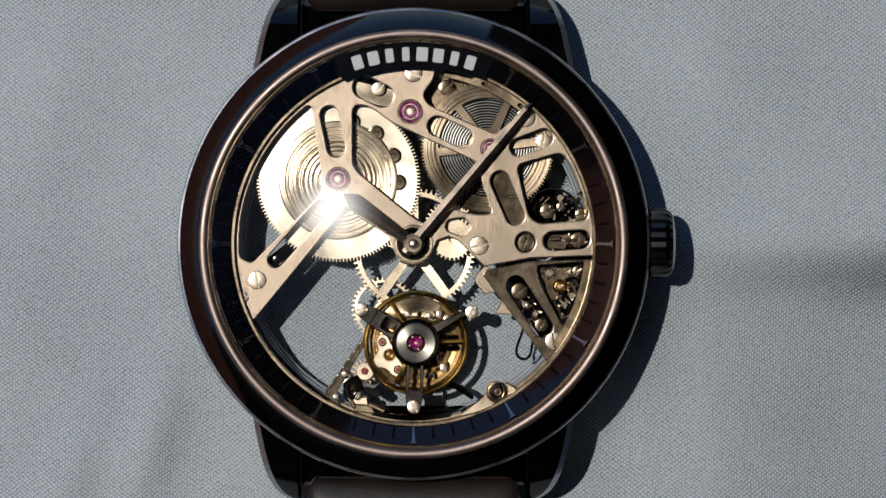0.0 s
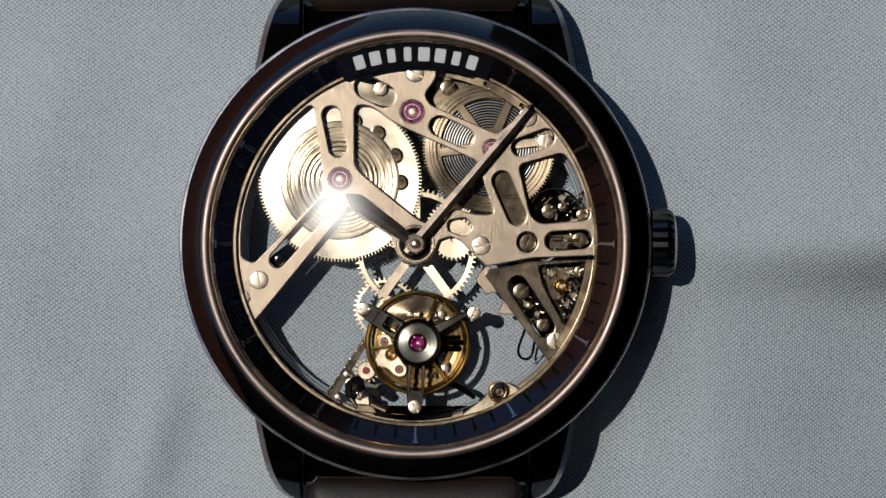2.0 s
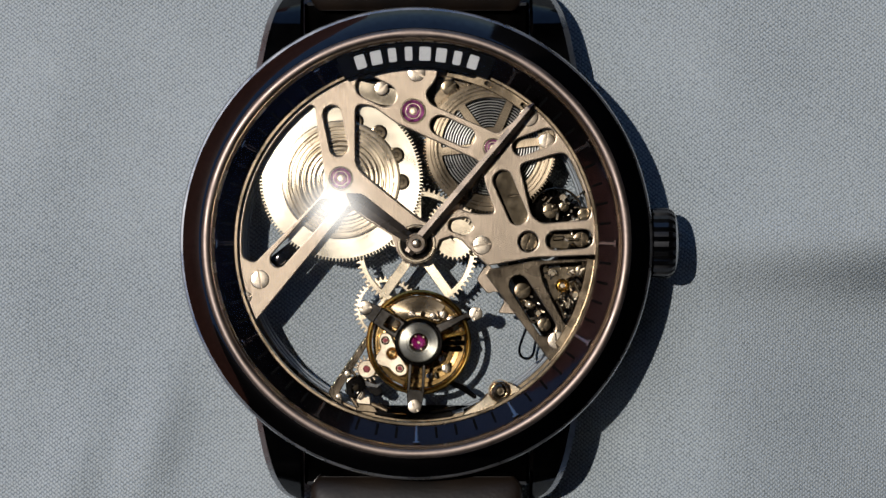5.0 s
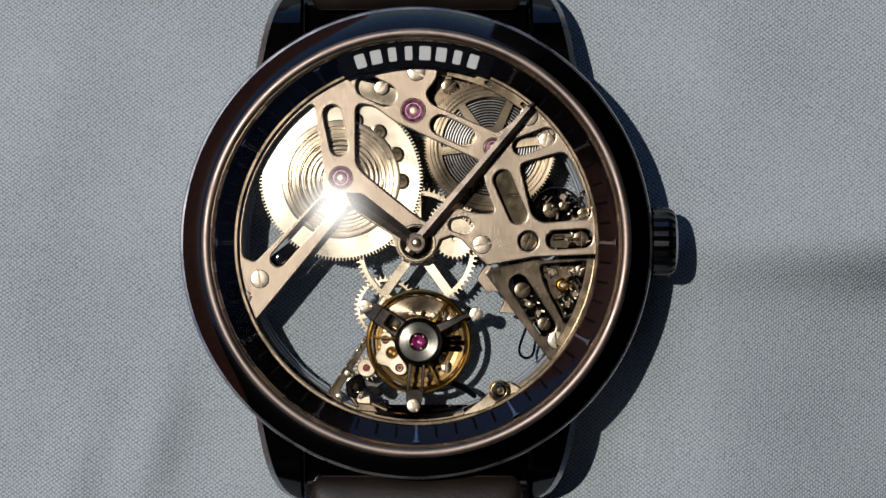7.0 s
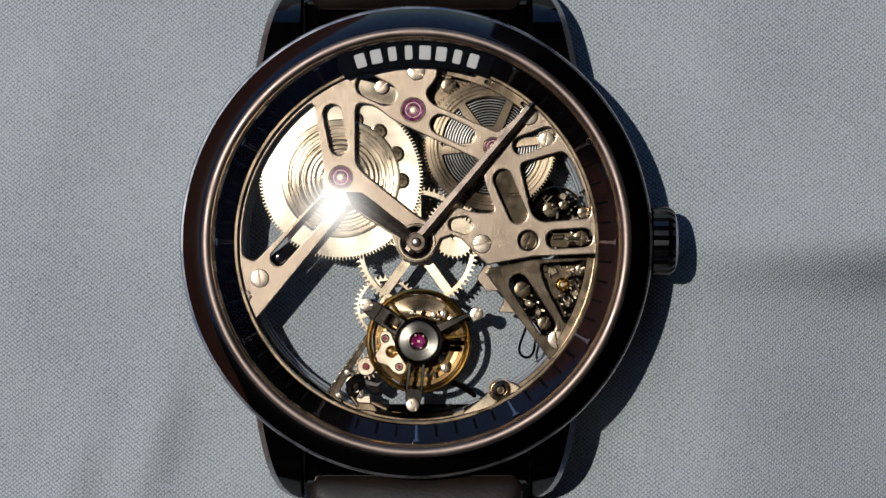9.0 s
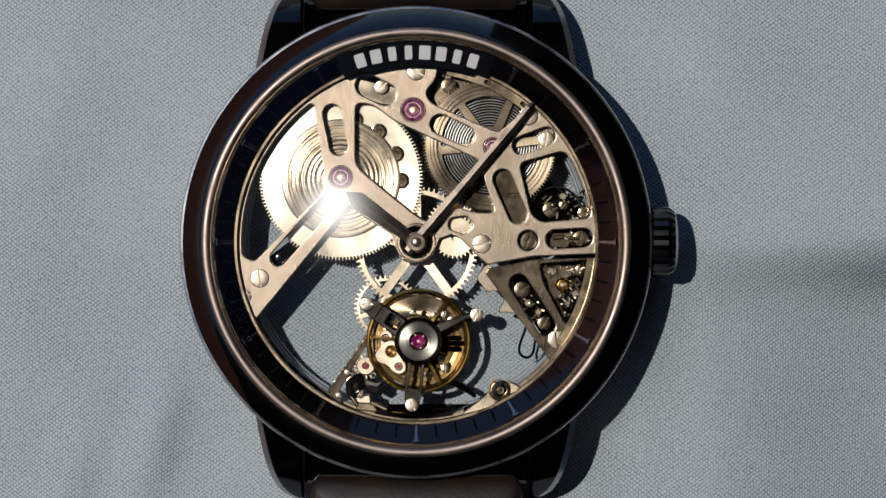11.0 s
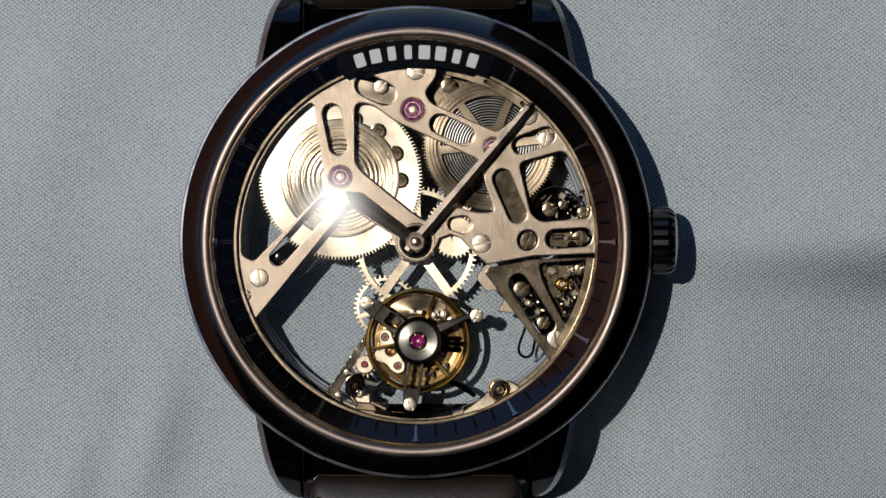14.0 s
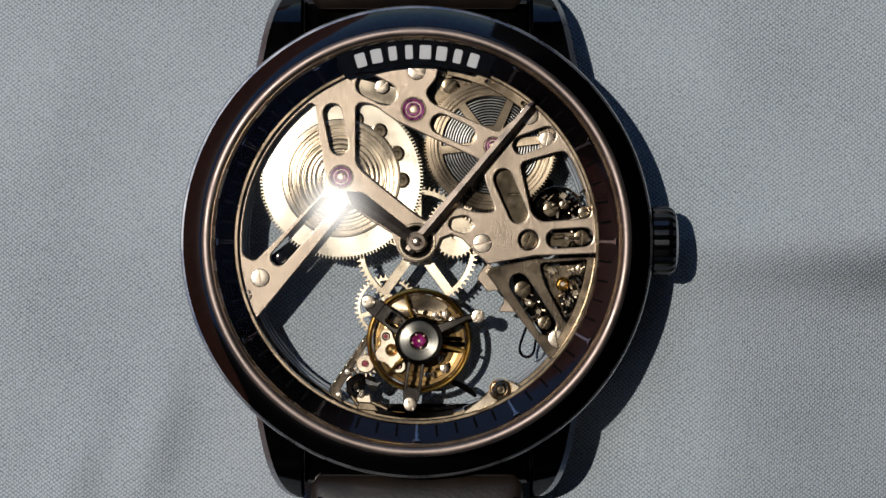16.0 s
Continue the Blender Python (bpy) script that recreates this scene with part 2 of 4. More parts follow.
def slot(x0, y0, x1, y1, w, n=8):
    a = math.degrees(math.atan2(y1 - y0, x1 - x0))
    return arc(w / 2, a - 90, a + 90, n, x1, y1) + arc(w / 2, a + 90, a + 270, n, x0, y0)


def clean(loop, ccw):
    out = []
    for p in loop:
        if not out or (Vector(p) - Vector(out[-1])).length > 0.01:
            out.append((p[0], p[1]))
    if (Vector(out[0]) - Vector(out[-1])).length < 0.01:
        out.pop()
    area = sum(out[i - 1][0] * out[i][1] - out[i][0] * out[i - 1][1] for i in range(len(out)))
    return out if (area > 0) == ccw else out[::-1]


def inset(loop, d):
    """Moves a loop to its left by d."""
    out = []
    for i, p in enumerate(loop):
        a, b = Vector(loop[i - 1]), Vector(loop[(i + 1) % len(loop)])
        p = Vector(p)
        n1, n2 = (p - a).normalized(), (b - p).normalized()
        n1, n2 = Vector((-n1.y, n1.x)), Vector((-n2.y, n2.x))
        m = n1 + n2
        m = m.normalized() / max(0.5, m.normalized().dot(n1)) if m.length > 1e-6 else n1
        out.append(tuple(p + m * d))
    return out


def plate(outer, holes=(), z0=0.0, z1=0.5, chamfer=0.06, steep=1.0):
    """A flat plate with holes through it and chamfered upper edges."""
    bm = bmesh.new()
    loops = [clean(outer, True)] + [clean(h, False) for h in holes]
    tops = [inset(l, chamfer) for l in loops]
    for z, group in ((z1, tops), (z0, loops)):
        flat = [p for l in group for p in l]
        vs = [bm.verts.new((x, y, z)) for x, y in flat]
        for tri in geometry.tessellate_polygon([[Vector((x, y, 0)) for x, y in l] for l in group]):
            try:
                bm.faces.new([vs[i] for i in tri])
            except ValueError:
                pass
        k = 0
        rings = []
        for l in group:
            rings.append(vs[k:k + len(l)])
            k += len(l)
        if z == z1:
            upper = rings
        else:
            lower = rings
    for l, up, lo in zip(loops, upper, lower):
        mid = [bm.verts.new((x, y, z1 - chamfer * steep)) for x, y in l]
        for i in range(len(l)):
            bm.faces.new((up[i - 1], up[i], mid[i], mid[i - 1]))
            bm.faces.new((mid[i - 1], mid[i], lo[i], lo[i - 1]))
    return bm


def lathe(profile, segs=96, closed=True, bm=None, cx=0.0, cy=0.0):
    """Turns a profile of (r, z) about the upright axis."""
    bm = bm or bmesh.new()
    rows = []
    for r, z in profile:
        if r < 1e-6:
            rows.append([bm.verts.new((cx, cy, z))])
        else:
            rows.append([bm.verts.new((cx + r * math.cos(2 * math.pi * i / segs), cy + r * math.sin(2 * math.pi * i / segs), z)) for i in range(segs)])
    pairs = list(zip(rows, rows[1:] + rows[:1])) if closed else list(zip(rows, rows[1:]))
    for a, b in pairs:
        if len(a) == 1 and len(b) == 1:
            continue
        for i in range(segs):
            j = (i + 1) % segs
            if len(a) == 1:
                bm.faces.new((a[0], b[j], b[i]))
            elif len(b) == 1:
                bm.faces.new((a[i], a[j], b[0]))
            else:
                bm.faces.new((a[i], a[j], b[j], b[i]))
    return bm


def drum(r, z0, z1, bevel=0.06, segs=32):
    return lathe([(0, z0), (r, z0), (r, z1 - bevel), (r - bevel, z1), (0, z1)], segs, closed=False)


def toothed(r, n, depth):
    """The outline of a wheel with n teeth."""
    out = []
    for i in range(n):
        a = 360.0 * i / n
        w = 360.0 / n
        for da, rr in ((-0.30, r - depth), (-0.13, r), (0.13, r), (0.30, r - depth)):
            out.append((rr * math.cos(radians(a + da * w)), rr * math.sin(radians(a + da * w))))
    return out


def wheel(r, n, depth, z0, z1, bore, rim=None, spokes=5, hub=0.9, width=0.5):
    """A toothed wheel; with rim given, the web is cut out between spokes."""
    holes = []
    if rim:
        for i in range(spokes):
            a, b = 360.0 * i / spokes, 360.0 * (i + 1) / spokes
            ro, ri = r - rim, hub
            ko, ki = math.degrees(width / 2 / ro), math.degrees(math.asin(min(0.9, width / 2 / ri)))
            holes.append(arc(ro, a + ko, b - ko, 12) + arc(ri, b - ki, a + ki, 4))
    if bore:
        holes.append(arc(bore, 0, 356, 89) if bore > 2 else arc(bore, 0, 345, 23))
    return plate(toothed(r, n, depth), holes, z0, z1, 0.03)


def screw(r, z, depth=0.5, groove=0.16):
    """A round slotted screw head with its top at z: two half heads over a sunk floor."""
    bm = drum(r * 0.98, z - depth, z - 0.18, 0.0, 24)
    g = groove / 2
    for side in (1, -1):
        rings = []
        for f, dz in ((1.0, -0.30), (1.0, -0.09), (0.92, -0.035), (0.7, -0.012), (0.4, 0.0)):
            rr = r * f
            t = math.asin(min(0.95, g / rr))
            rings.append([bm.verts.new((rr * math.cos(t + (math.pi - 2 * t) * i / 14), side * rr * math.sin(t + (math.pi - 2 * t) * i / 14), z + dz)) for i in range(15)])
        for p, q in zip(rings, rings[1:]):
            for i in range(14):
                bm.faces.new((p[i], p[i + 1], q[i + 1], q[i]))
        bm.faces.new(rings[-1])
        edge = [q[0] for q in rings] + [q[-1] for q in rings[::-1]]
        bm.faces.new(edge)
    return bm


def tube(points, r, segs=8, closed=False):
    """A round wire along points (x, y, z)."""
    bm = bmesh.new()
    pts = [Vector(p) for p in points]
    rings = []
    for i, p in enumerate(pts):
        a = pts[max(i - 1, 0)] if not closed else pts[i - 1]
        b = pts[min(i + 1, len(pts) - 1)] if not closed else pts[(i + 1) % len(pts)]
        d = (b - a).normalized()
        s = d.cross(Vector((0, 0, 1)))
        s = s.normalized() if s.length > 1e-4 else Vector((1, 0, 0))
        u = s.cross(d)
        rings.append([bm.verts.new(p + (s * math.cos(2 * math.pi * k / segs) + u * math.sin(2 * math.pi * k / segs)) * r) for k in range(segs)])
    n = len(rings)
    for i in range(n if closed else n - 1):
        q, w = rings[i], rings[(i + 1) % n]
        for k in range(segs):
            bm.faces.new((q[k], q[(k + 1) % segs], w[(k + 1) % segs], w[k]))
    if not closed:
        bm.faces.new(rings[0])
        bm.faces.new(rings[-1][::-1])
    return bm


def merged(*bms):
    out = bmesh.new()
    for b in bms:
        me = bpy.data.meshes.new("tmp")
        b.to_mesh(me)
        b.free()
        out.from_mesh(me)
        bpy.data.meshes.remove(me)
    return out


# ---- the cloth and the unseen walls and slab that close off the sky ----
def fold(x, y, cx, cy, ang, length, width, height):
    c, s = math.cos(radians(ang)), math.sin(radians(ang))
    u, v = (x - cx) * c + (y - cy) * s, -(x - cx) * s + (y - cy) * c
    return height * math.exp(-(v / width) ** 2) * math.exp(-(u / length) ** 2)


def cloth_height(x, y):
    h = 0.5 * noise.noise(Vector((x / 28, y / 34, 0.3))) + 0.22 * noise.noise(Vector((x / 11, y / 13, 4.0)))
    h += fold(x, y, 36, -1.0, -4, 16, 3.0, 0.9) + fold(x, y, -24, -18, 75, 8, 2.6, 1.5) + fold(x, y, -31, -21, 70, 8, 2.6, 1.2) + fold(x, y, -33, 12, 80, 20, 4, 0.5)
    h -= 0.30 * max(0.0, x - 21) / (1 + math.exp(min(60.0, (y + 2.5) / 1.3))) * max(0.0, 1 - max(0.0, x - 60) / 500)
    h -= 2.8 * math.exp(-((x - 18) ** 2 + (y + 18) ** 2) / 60)
    h -= 0.11 * max(0.0, x - 27) * max(0.0, 1 - max(0.0, x - 60) / 500)
    far = min(1.0, max(0.0, (math.hypot(x, y) - 15) / 10))
    return (h - 1.1) * far - 0.3 * (1 - far)


def build_cloth():
    bm = bmesh.new()
    steps = [-2000, -1400, -900, -600, -400, -250, -160, -100, -70] + [i * 1.0 for i in range(-55, 56)] + [70, 100, 160, 250, 400, 600, 900, 1400, 2000]
    grid = [[bm.verts.new((x, y, cloth_height(x, y))) for x in steps] for y in steps]
    for j in range(len(steps) - 1):
        for i in range(len(steps) - 1):
            bm.faces.new((grid[j][i], grid[j][i + 1], grid[j + 1][i + 1], grid[j + 1][i]))
    ob = part("ground", bm, M_CLOTH, None, smooth=180)
    tagged(ob, "grey-blue woven cloth with soft folds under the watch", "cloth", kind="structure")


build_cloth()


def closing_wall(name, x0, x1, y0, y1, height, colour, label):
    """An unseen plain wall added round the cloth to block sky and shape reflections."""
    m = grained(name + "_paint", colour, 0.8, (0.01, 0.01, 0.01), metal=0.0, bump=0.1)
    cx, cy, sx, sy = (x0 + x1) / 2, (y0 + y1) / 2, (x1 - x0) / 2, (y1 - y0) / 2
    bm = plate(rounded([(-sx, -sy), (sx, -sy), (sx, sy), (-sx, sy)], 3), (), -2, height, 2)
    ob = part(name, bm, m, None, at=(cx, cy, 0))
    return tagged(ob, label, "wall", kind="structure")


bank = closing_wall("unseen_wall_west", -345, -330, -335, 1900, 1400, (0.48, 0.19, 0.135), "unseen leaning reddish brown wall added for brown reflections")
bank.matrix_world = pose(-0.3375, 0.7825, 0, 0, -36, 0)
closing_wall("unseen_wall_east", 330, 345, -335, 950, 900, (0.011, 0.01, 0.01), "unseen plain dark wall added to block sky and darken reflections")
closing_wall("unseen_wall_south", -850, 345, -352, -337, 900, (0.011, 0.01, 0.01), "unseen plain dark wall added to block sky and darken reflections")

# unseen slab added overhead: hides zenith sky, so polished flats reflect black
overhead_slab = plate(rounded([(-150, -352), (345, -352), (345, 600), (-150, 600)], 3), (), 900, 915, 2)
tagged(part("ceiling", overhead_slab, grained("overhead_slab_paint", (0.011, 0.01, 0.01), 0.8, (0.01, 0.01, 0.01), metal=0.0, bump=0.1), None),
       "unseen dark slab added overhead to darken reflections", "ceiling", kind="structure")

# ---- the watch ----
watch = new("wristwatch")
tagged(watch, "black skeleton wristwatch with champagne movement lying on grey cloth", "watch")


def build_case():
    # band of the case, hollow
    bm = lathe([(18.4, 0.9), (20.2, 1.4), (20.75, 2.6), (20.75, 5.6), (20.3, 6.0), (17.6, 6.0), (17.0, 5.4), (17.0, 2.0), (16.4, 1.6), (16.4, 0.9)], 160)
    part("case", bm, M_BLACK, watch, "polished black case band")
    bm = lathe([(20.35, 6.0), (20.86, 6.05), (20.9, 6.5), (20.8, 6.72), (20.6, 6.78), (20.35, 6.7)], 180)
    part("case_edge", bm, M_CASE, watch, "thin bright steel edge under the bezel")
    bm = lathe([(20.62, 6.5), (20.62, 6.86), (20.35, 7.1), (19.7, 7.65), (19.15, 7.95), (18.95, 8.0), (18.95, 6.3)], 180)
    part("bezel", bm, M_BLACK, watch, "polished black sloping bezel")
    bm = lathe([(18.94, 6.5), (18.94, 7.98)] + [(18.52 + 0.42 * math.cos(radians(a)), 7.98 + 0.26 * math.sin(radians(a))) for a in range(15, 180, 15)] + [(18.08, 7.8), (18.05, 7.6), (18.05, 6.5)], 180)
    part("bezel_lip", bm, M_LIP, watch, "rose-tinted polished inner lip of the bezel", smooth=40)
    bm = lathe([(18.03, 6.9), (18.03, 7.62), (17.86, 7.72), (17.78, 7.6), (17.78, 6.9)], 180)
    part("crystal_seat", bm, M_EDGE, watch, "thin gilt ring holding the crystal")
    bm = lathe([(0, 7.80), (18.02, 7.80), (18.02, 8.15)] + [(r, 8.2 + (17.8 ** 2 - r * r) / 104) for r in [17.8 - 17.8 * i / 24 for i in range(25)]], 128, closed=False)
    ob = part("crystal", bm, M_GLASS, watch, "clear domed crystal", smooth=60)
    ob.visible_shadow = False
    # inside of the case below the movement, with steps seen through the openings
    bm = lathe([(16.98, 2.0), (16.98, 3.4), (15.5, 3.4), (15.45, 2.9), (15.32, 2.85), (15.27, 1.9), (15.1, 1.85), (15.05, 1.3), (16.38, 1.3), (16.38, 2.0)], 128)
    part("movement_holder", bm, M_HOLD, watch, "stepped grey ring inside the case back")
    bm = lathe([(0, 0.95), (16.36, 0.95), (16.36, 1.25), (0, 1.25)], 64, closed=False)
    ob = part("case_back_window", bm, M_BACK, watch, "clear case back window")
    ob.visible_shadow = False
    bm = lathe([(16.42, 0.3), (18.35, 0.3), (18.35, 0.88), (16.42, 0.88)], 96)
    part("case_back", bm, M_STEEL, watch, "steel case back ring")


LUG_Y = (13.5, 14.6, 15.7, 16.6, 17.5, 18.4, 19.3, 20.1, 20.7, 21.3, 21.8, 22.2, 22.5, 22.75, 22.92)
LUG_X = (14.5, 14.38, 14.2, 14.05, 13.87, 13.68, 13.45, 13.2, 12.98, 12.7, 12.4, 12.1, 11.75, 11.35, 10.9)


def lug_top(y):
    """Height of a lug's upper face: level, then bent down towards the tip."""
    return 5.7 - 0.2 * (y - 13.5) - 2.2 * max(0.0, (y - 20.0) / 2.92) ** 1.6


def build_lug(sx, sy):
    """A lug: narrows outwards, bends down to the cloth, with a rounded tip and a flat bevel along its outer edge."""
    bm, band = bmesh.new(), bmesh.new()
    rows, strips = [], []
    for y, xo in zip(LUG_Y, LUG_X):
        xi, zt = 10.1, lug_top(y)
        zb = 2.0 - 1.6 * min(1.0, (y - 13.5) / 9.4) ** 1.3
        zb = min(zb, zt - 0.7)
        cut = min(0.5, (xo - xi) * 0.4)
        ring = [(xi, zb), (xo - 0.3, zb), (xo, zb + 0.3), (xo, zt - 0.42), (xo - cut, zt), (xi + 0.25, zt), (xi, zt - 0.25)]
        rows.append([bm.verts.new((sx * x, sy * y, z)) for x, z in ring])
        strip = [(xo - cut + 0.02, zt + 0.012), (xo + 0.015, zt - 0.4), (xo + 0.015, zt - 0.48), (xo - cut - 0.02, zt - 0.06)]
        strips.append([band.verts.new((sx * x, sy * (y + 0.005), z)) for x, z in strip])
    for mesh, secs in ((bm, rows), (band, strips)):
        n = len(secs[0])
        for a, b in zip(secs, secs[1:]):
            for i in range(n):
                mesh.faces.new((a[i], a[(i + 1) % n], b[(i + 1) % n], b[i]))
        mesh.faces.new(secs[0])
        mesh.faces.new(secs[-1])
    lug = part("lug", bm, M_LUG, watch, "polished dark lug bent down at its tip", smooth=30)
    part("lug_edge", band, M_CASE, lug, "flat bright bevel of the lug", smooth=30)


def build_end_block(sy):
    """The case between the lugs, which hides the spring bar."""
    bm = plate(rounded([(-10.05, sy * 14.5), (10.05, sy * 14.5), (10.05, sy * 21.6), (-10.05, sy * 21.6)], 0.3), (), 0.8, 2.3, 0.3)
    part("end_block", bm, M_BLACK, watch, "black case flank between the lugs")


def build_strap(sy):
    """A leather strap piece with a rounded end and padded section, bending down on to the cloth."""
    bm = bmesh.new()
    rows = []
    for k in range(40):
        t = (k / 39) ** 2
        y = 20.75 + 62 * t
        z = 3.7 + 0.5 * math.sin(min(1, t * 8) * math.pi / 2) - 4.3 * min(1, max(0, (t - 0.06) / 0.3)) ** 1.5 + 0.25
        th = 2.4 * math.sqrt(max(0.02, 1 - (1 - min(1, t / 0.065)) ** 2)) - 0.5 * t
        w = 9.45 - 1.4 * t - 0.8 * (1 - min(1.0, t / 0.02)) ** 2
        ring = []
        for i in range(24):
            a = 2 * math.pi * i / 24
            c, s = math.cos(a), math.sin(a)
            ring.append((w * math.copysign(abs(c) ** 0.22, c), sy * y, z + th / 2 * math.copysign(abs(s) ** 0.6, s)))
        rows.append([bm.verts.new(p) for p in ring])
    for a, b in zip(rows, rows[1:]):
        for i in range(24):
            bm.faces.new((a[i], a[(i + 1) % 24], b[(i + 1) % 24], b[i]))
    bm.faces.new(rows[0])
    bm.faces.new(rows[-1])
    strap = part("strap", bm, M_LEATHER, watch, "dark brown leather strap piece", smooth=60)
    for sx in (-1, 1):
        pts = [(sx * (8.7 - 1.35 * (0.03 + 0.012 * i)), sy * (20.75 + 62 * (0.03 + 0.012 * i)),
                3.7 + 0.75 + 1.05 - 4.3 * min(1, max(0, (0.03 + 0.012 * i - 0.06) / 0.3)) ** 1.5) for i in range(10)]
        part("stitching", tube(pts, 0.12), M_TICK, strap, "dark stitching")


def build_crown():
    bm = bmesh.new()
    n = 22
    secs = []
    for x, k in ((20.7, 0.86), (21.0, 1.0), (22.3, 1.0), (22.7, 0.95), (22.98, 0.86)):
        ring = []
        for i in range(n * 4):
            a = 2 * math.pi * (i + 0.5) / (n * 4)
            r = 3.12 * k - (0.34 if i % 4 == 0 else 0.0)
            ring.append(bm.verts.new((x, 0.05 + r * math.cos(a), 3.6 + r * math.sin(a))))
        secs.append(ring)
    for a, b in zip(secs, secs[1:]):
        m = len(a)
        for i in range(m):
            bm.faces.new((a[i], a[(i + 1) % m], b[(i + 1) % m], b[i]))
    bm.faces.new(secs[0])
    bm.faces.new(secs[-1])
    crown = part("crown", bm, M_CROWN, watch, "fluted polished winding crown", smooth=20)
    ring = []
    cap = bmesh.new()
    for x, r in ((22.98, 2.66), (23.12, 2.3), (23.24, 1.7), (23.3, 0.9)):
        ring.append([cap.verts.new((x, 0.05 + r * math.cos(i * math.pi / 20), 3.6 + r * math.sin(i * math.pi / 20))) for i in range(40)])
    for a, b in zip(ring, ring[1:]):
        for i in range(40):
            cap.faces.new((a[i], a[(i + 1) % 40], b[(i + 1) % 40], b[i]))
    cap.faces.new(ring[-1])
    part("crown_cap", cap, M_CASE, crown, "bright crown rim")


def build_chapter_ring():
    # sloping black ring with printed ticks, hour markers and a name plate
    bm = lathe([(17.76, 6.4), (17.76, 7.5), (16.2, 6.72), (16.12, 6.66), (16.12, 6.4)], 180)
    ring = part("chapter_ring", bm, M_RING, watch, "glossy black sloping chapter ring")
    bm = lathe([(16.1, 6.15), (16.1, 6.74), (16.06, 6.78), (15.86, 6.78), (15.82, 6.74), (15.76, 6.15)], 180)
    part("inner_rim", bm, M_PLATE, watch, "thin gilt rim round the movement")
    tick = None
    for i in range(60):
        a = 6.0 * i
        if 68 < a < 112 or i % 5 == 0:
            continue
        at = (16.75 * math.cos(radians(a)), 16.75 * math.sin(radians(a)), 7.01)
        if tick is None:
            bm = plate([(-0.55, -0.11), (0.55, -0.11), (0.55, 0.11), (-0.55, 0.11)], (), -0.05, 0.03, 0.01)
            bmesh.ops.rotate(bm, verts=bm.verts, matrix=Matrix.Rotation(-radians(26.5), 3, 'Y'))
            tick = part("minute_tick", bm, M_TICK, ring, at=at, turn=a)
        else:
            twin(tick, at, a)
    mark = None
    for i in range(12):
        a = 30.0 * i
        if i == 3:
            continue
        at = (16.9 * math.cos(radians(a)), 16.9 * math.sin(radians(a)), 7.12)
        if mark is None:
            bm = merged(plate(rounded([(-0.85, -0.13), (0.75, -0.2), (0.75, 0.2), (-0.85, 0.13)], 0.05), (), -0.15, 0.14, 0.07),
                        plate(rounded([(0.6, -0.32), (0.85, -0.36), (0.85, 0.36), (0.6, 0.32)], 0.06), (), -0.2, 0.17, 0.05))
            bmesh.ops.rotate(bm, verts=bm.verts, matrix=Matrix.Rotation(-radians(26.5), 3, 'Y'))
            mark = part("hour_marker", bm, M_MARK, ring, "brown gilt hour marker", at=at, turn=a)
        else:
            twin(mark, at, a)
    # name plate: black arc with eight plain white marks
    bm = plate(arc(17.74, 66.5, 113.5, 30) + arc(15.75, 113.5, 108, 4) + arc(15.5, 107, 73, 24) + arc(15.75, 72, 66.5, 4), (), 6.9, 7.5, 0.04)
    name = part("name_plate", bm, M_TICK, ring, "black arched name plate with white marks")
    for i, width in enumerate((0.92, 0.98, 0.72, 0.66, 1.02, 0.94, 0.72, 0.88)):
        a = 107.1 - 4.93 * i
        bm = plate(rounded([(-width / 2, -0.62), (width / 2, -0.62), (width / 2, 0.62), (-width / 2, 0.62)], 0.16), (), 0.0, 0.05, 0.02)
        part("white_mark", bm, M_WHITE, name, at=(16.72 * math.cos(radians(a)), 16.72 * math.sin(radians(a)), 7.5), turn=a - 90)


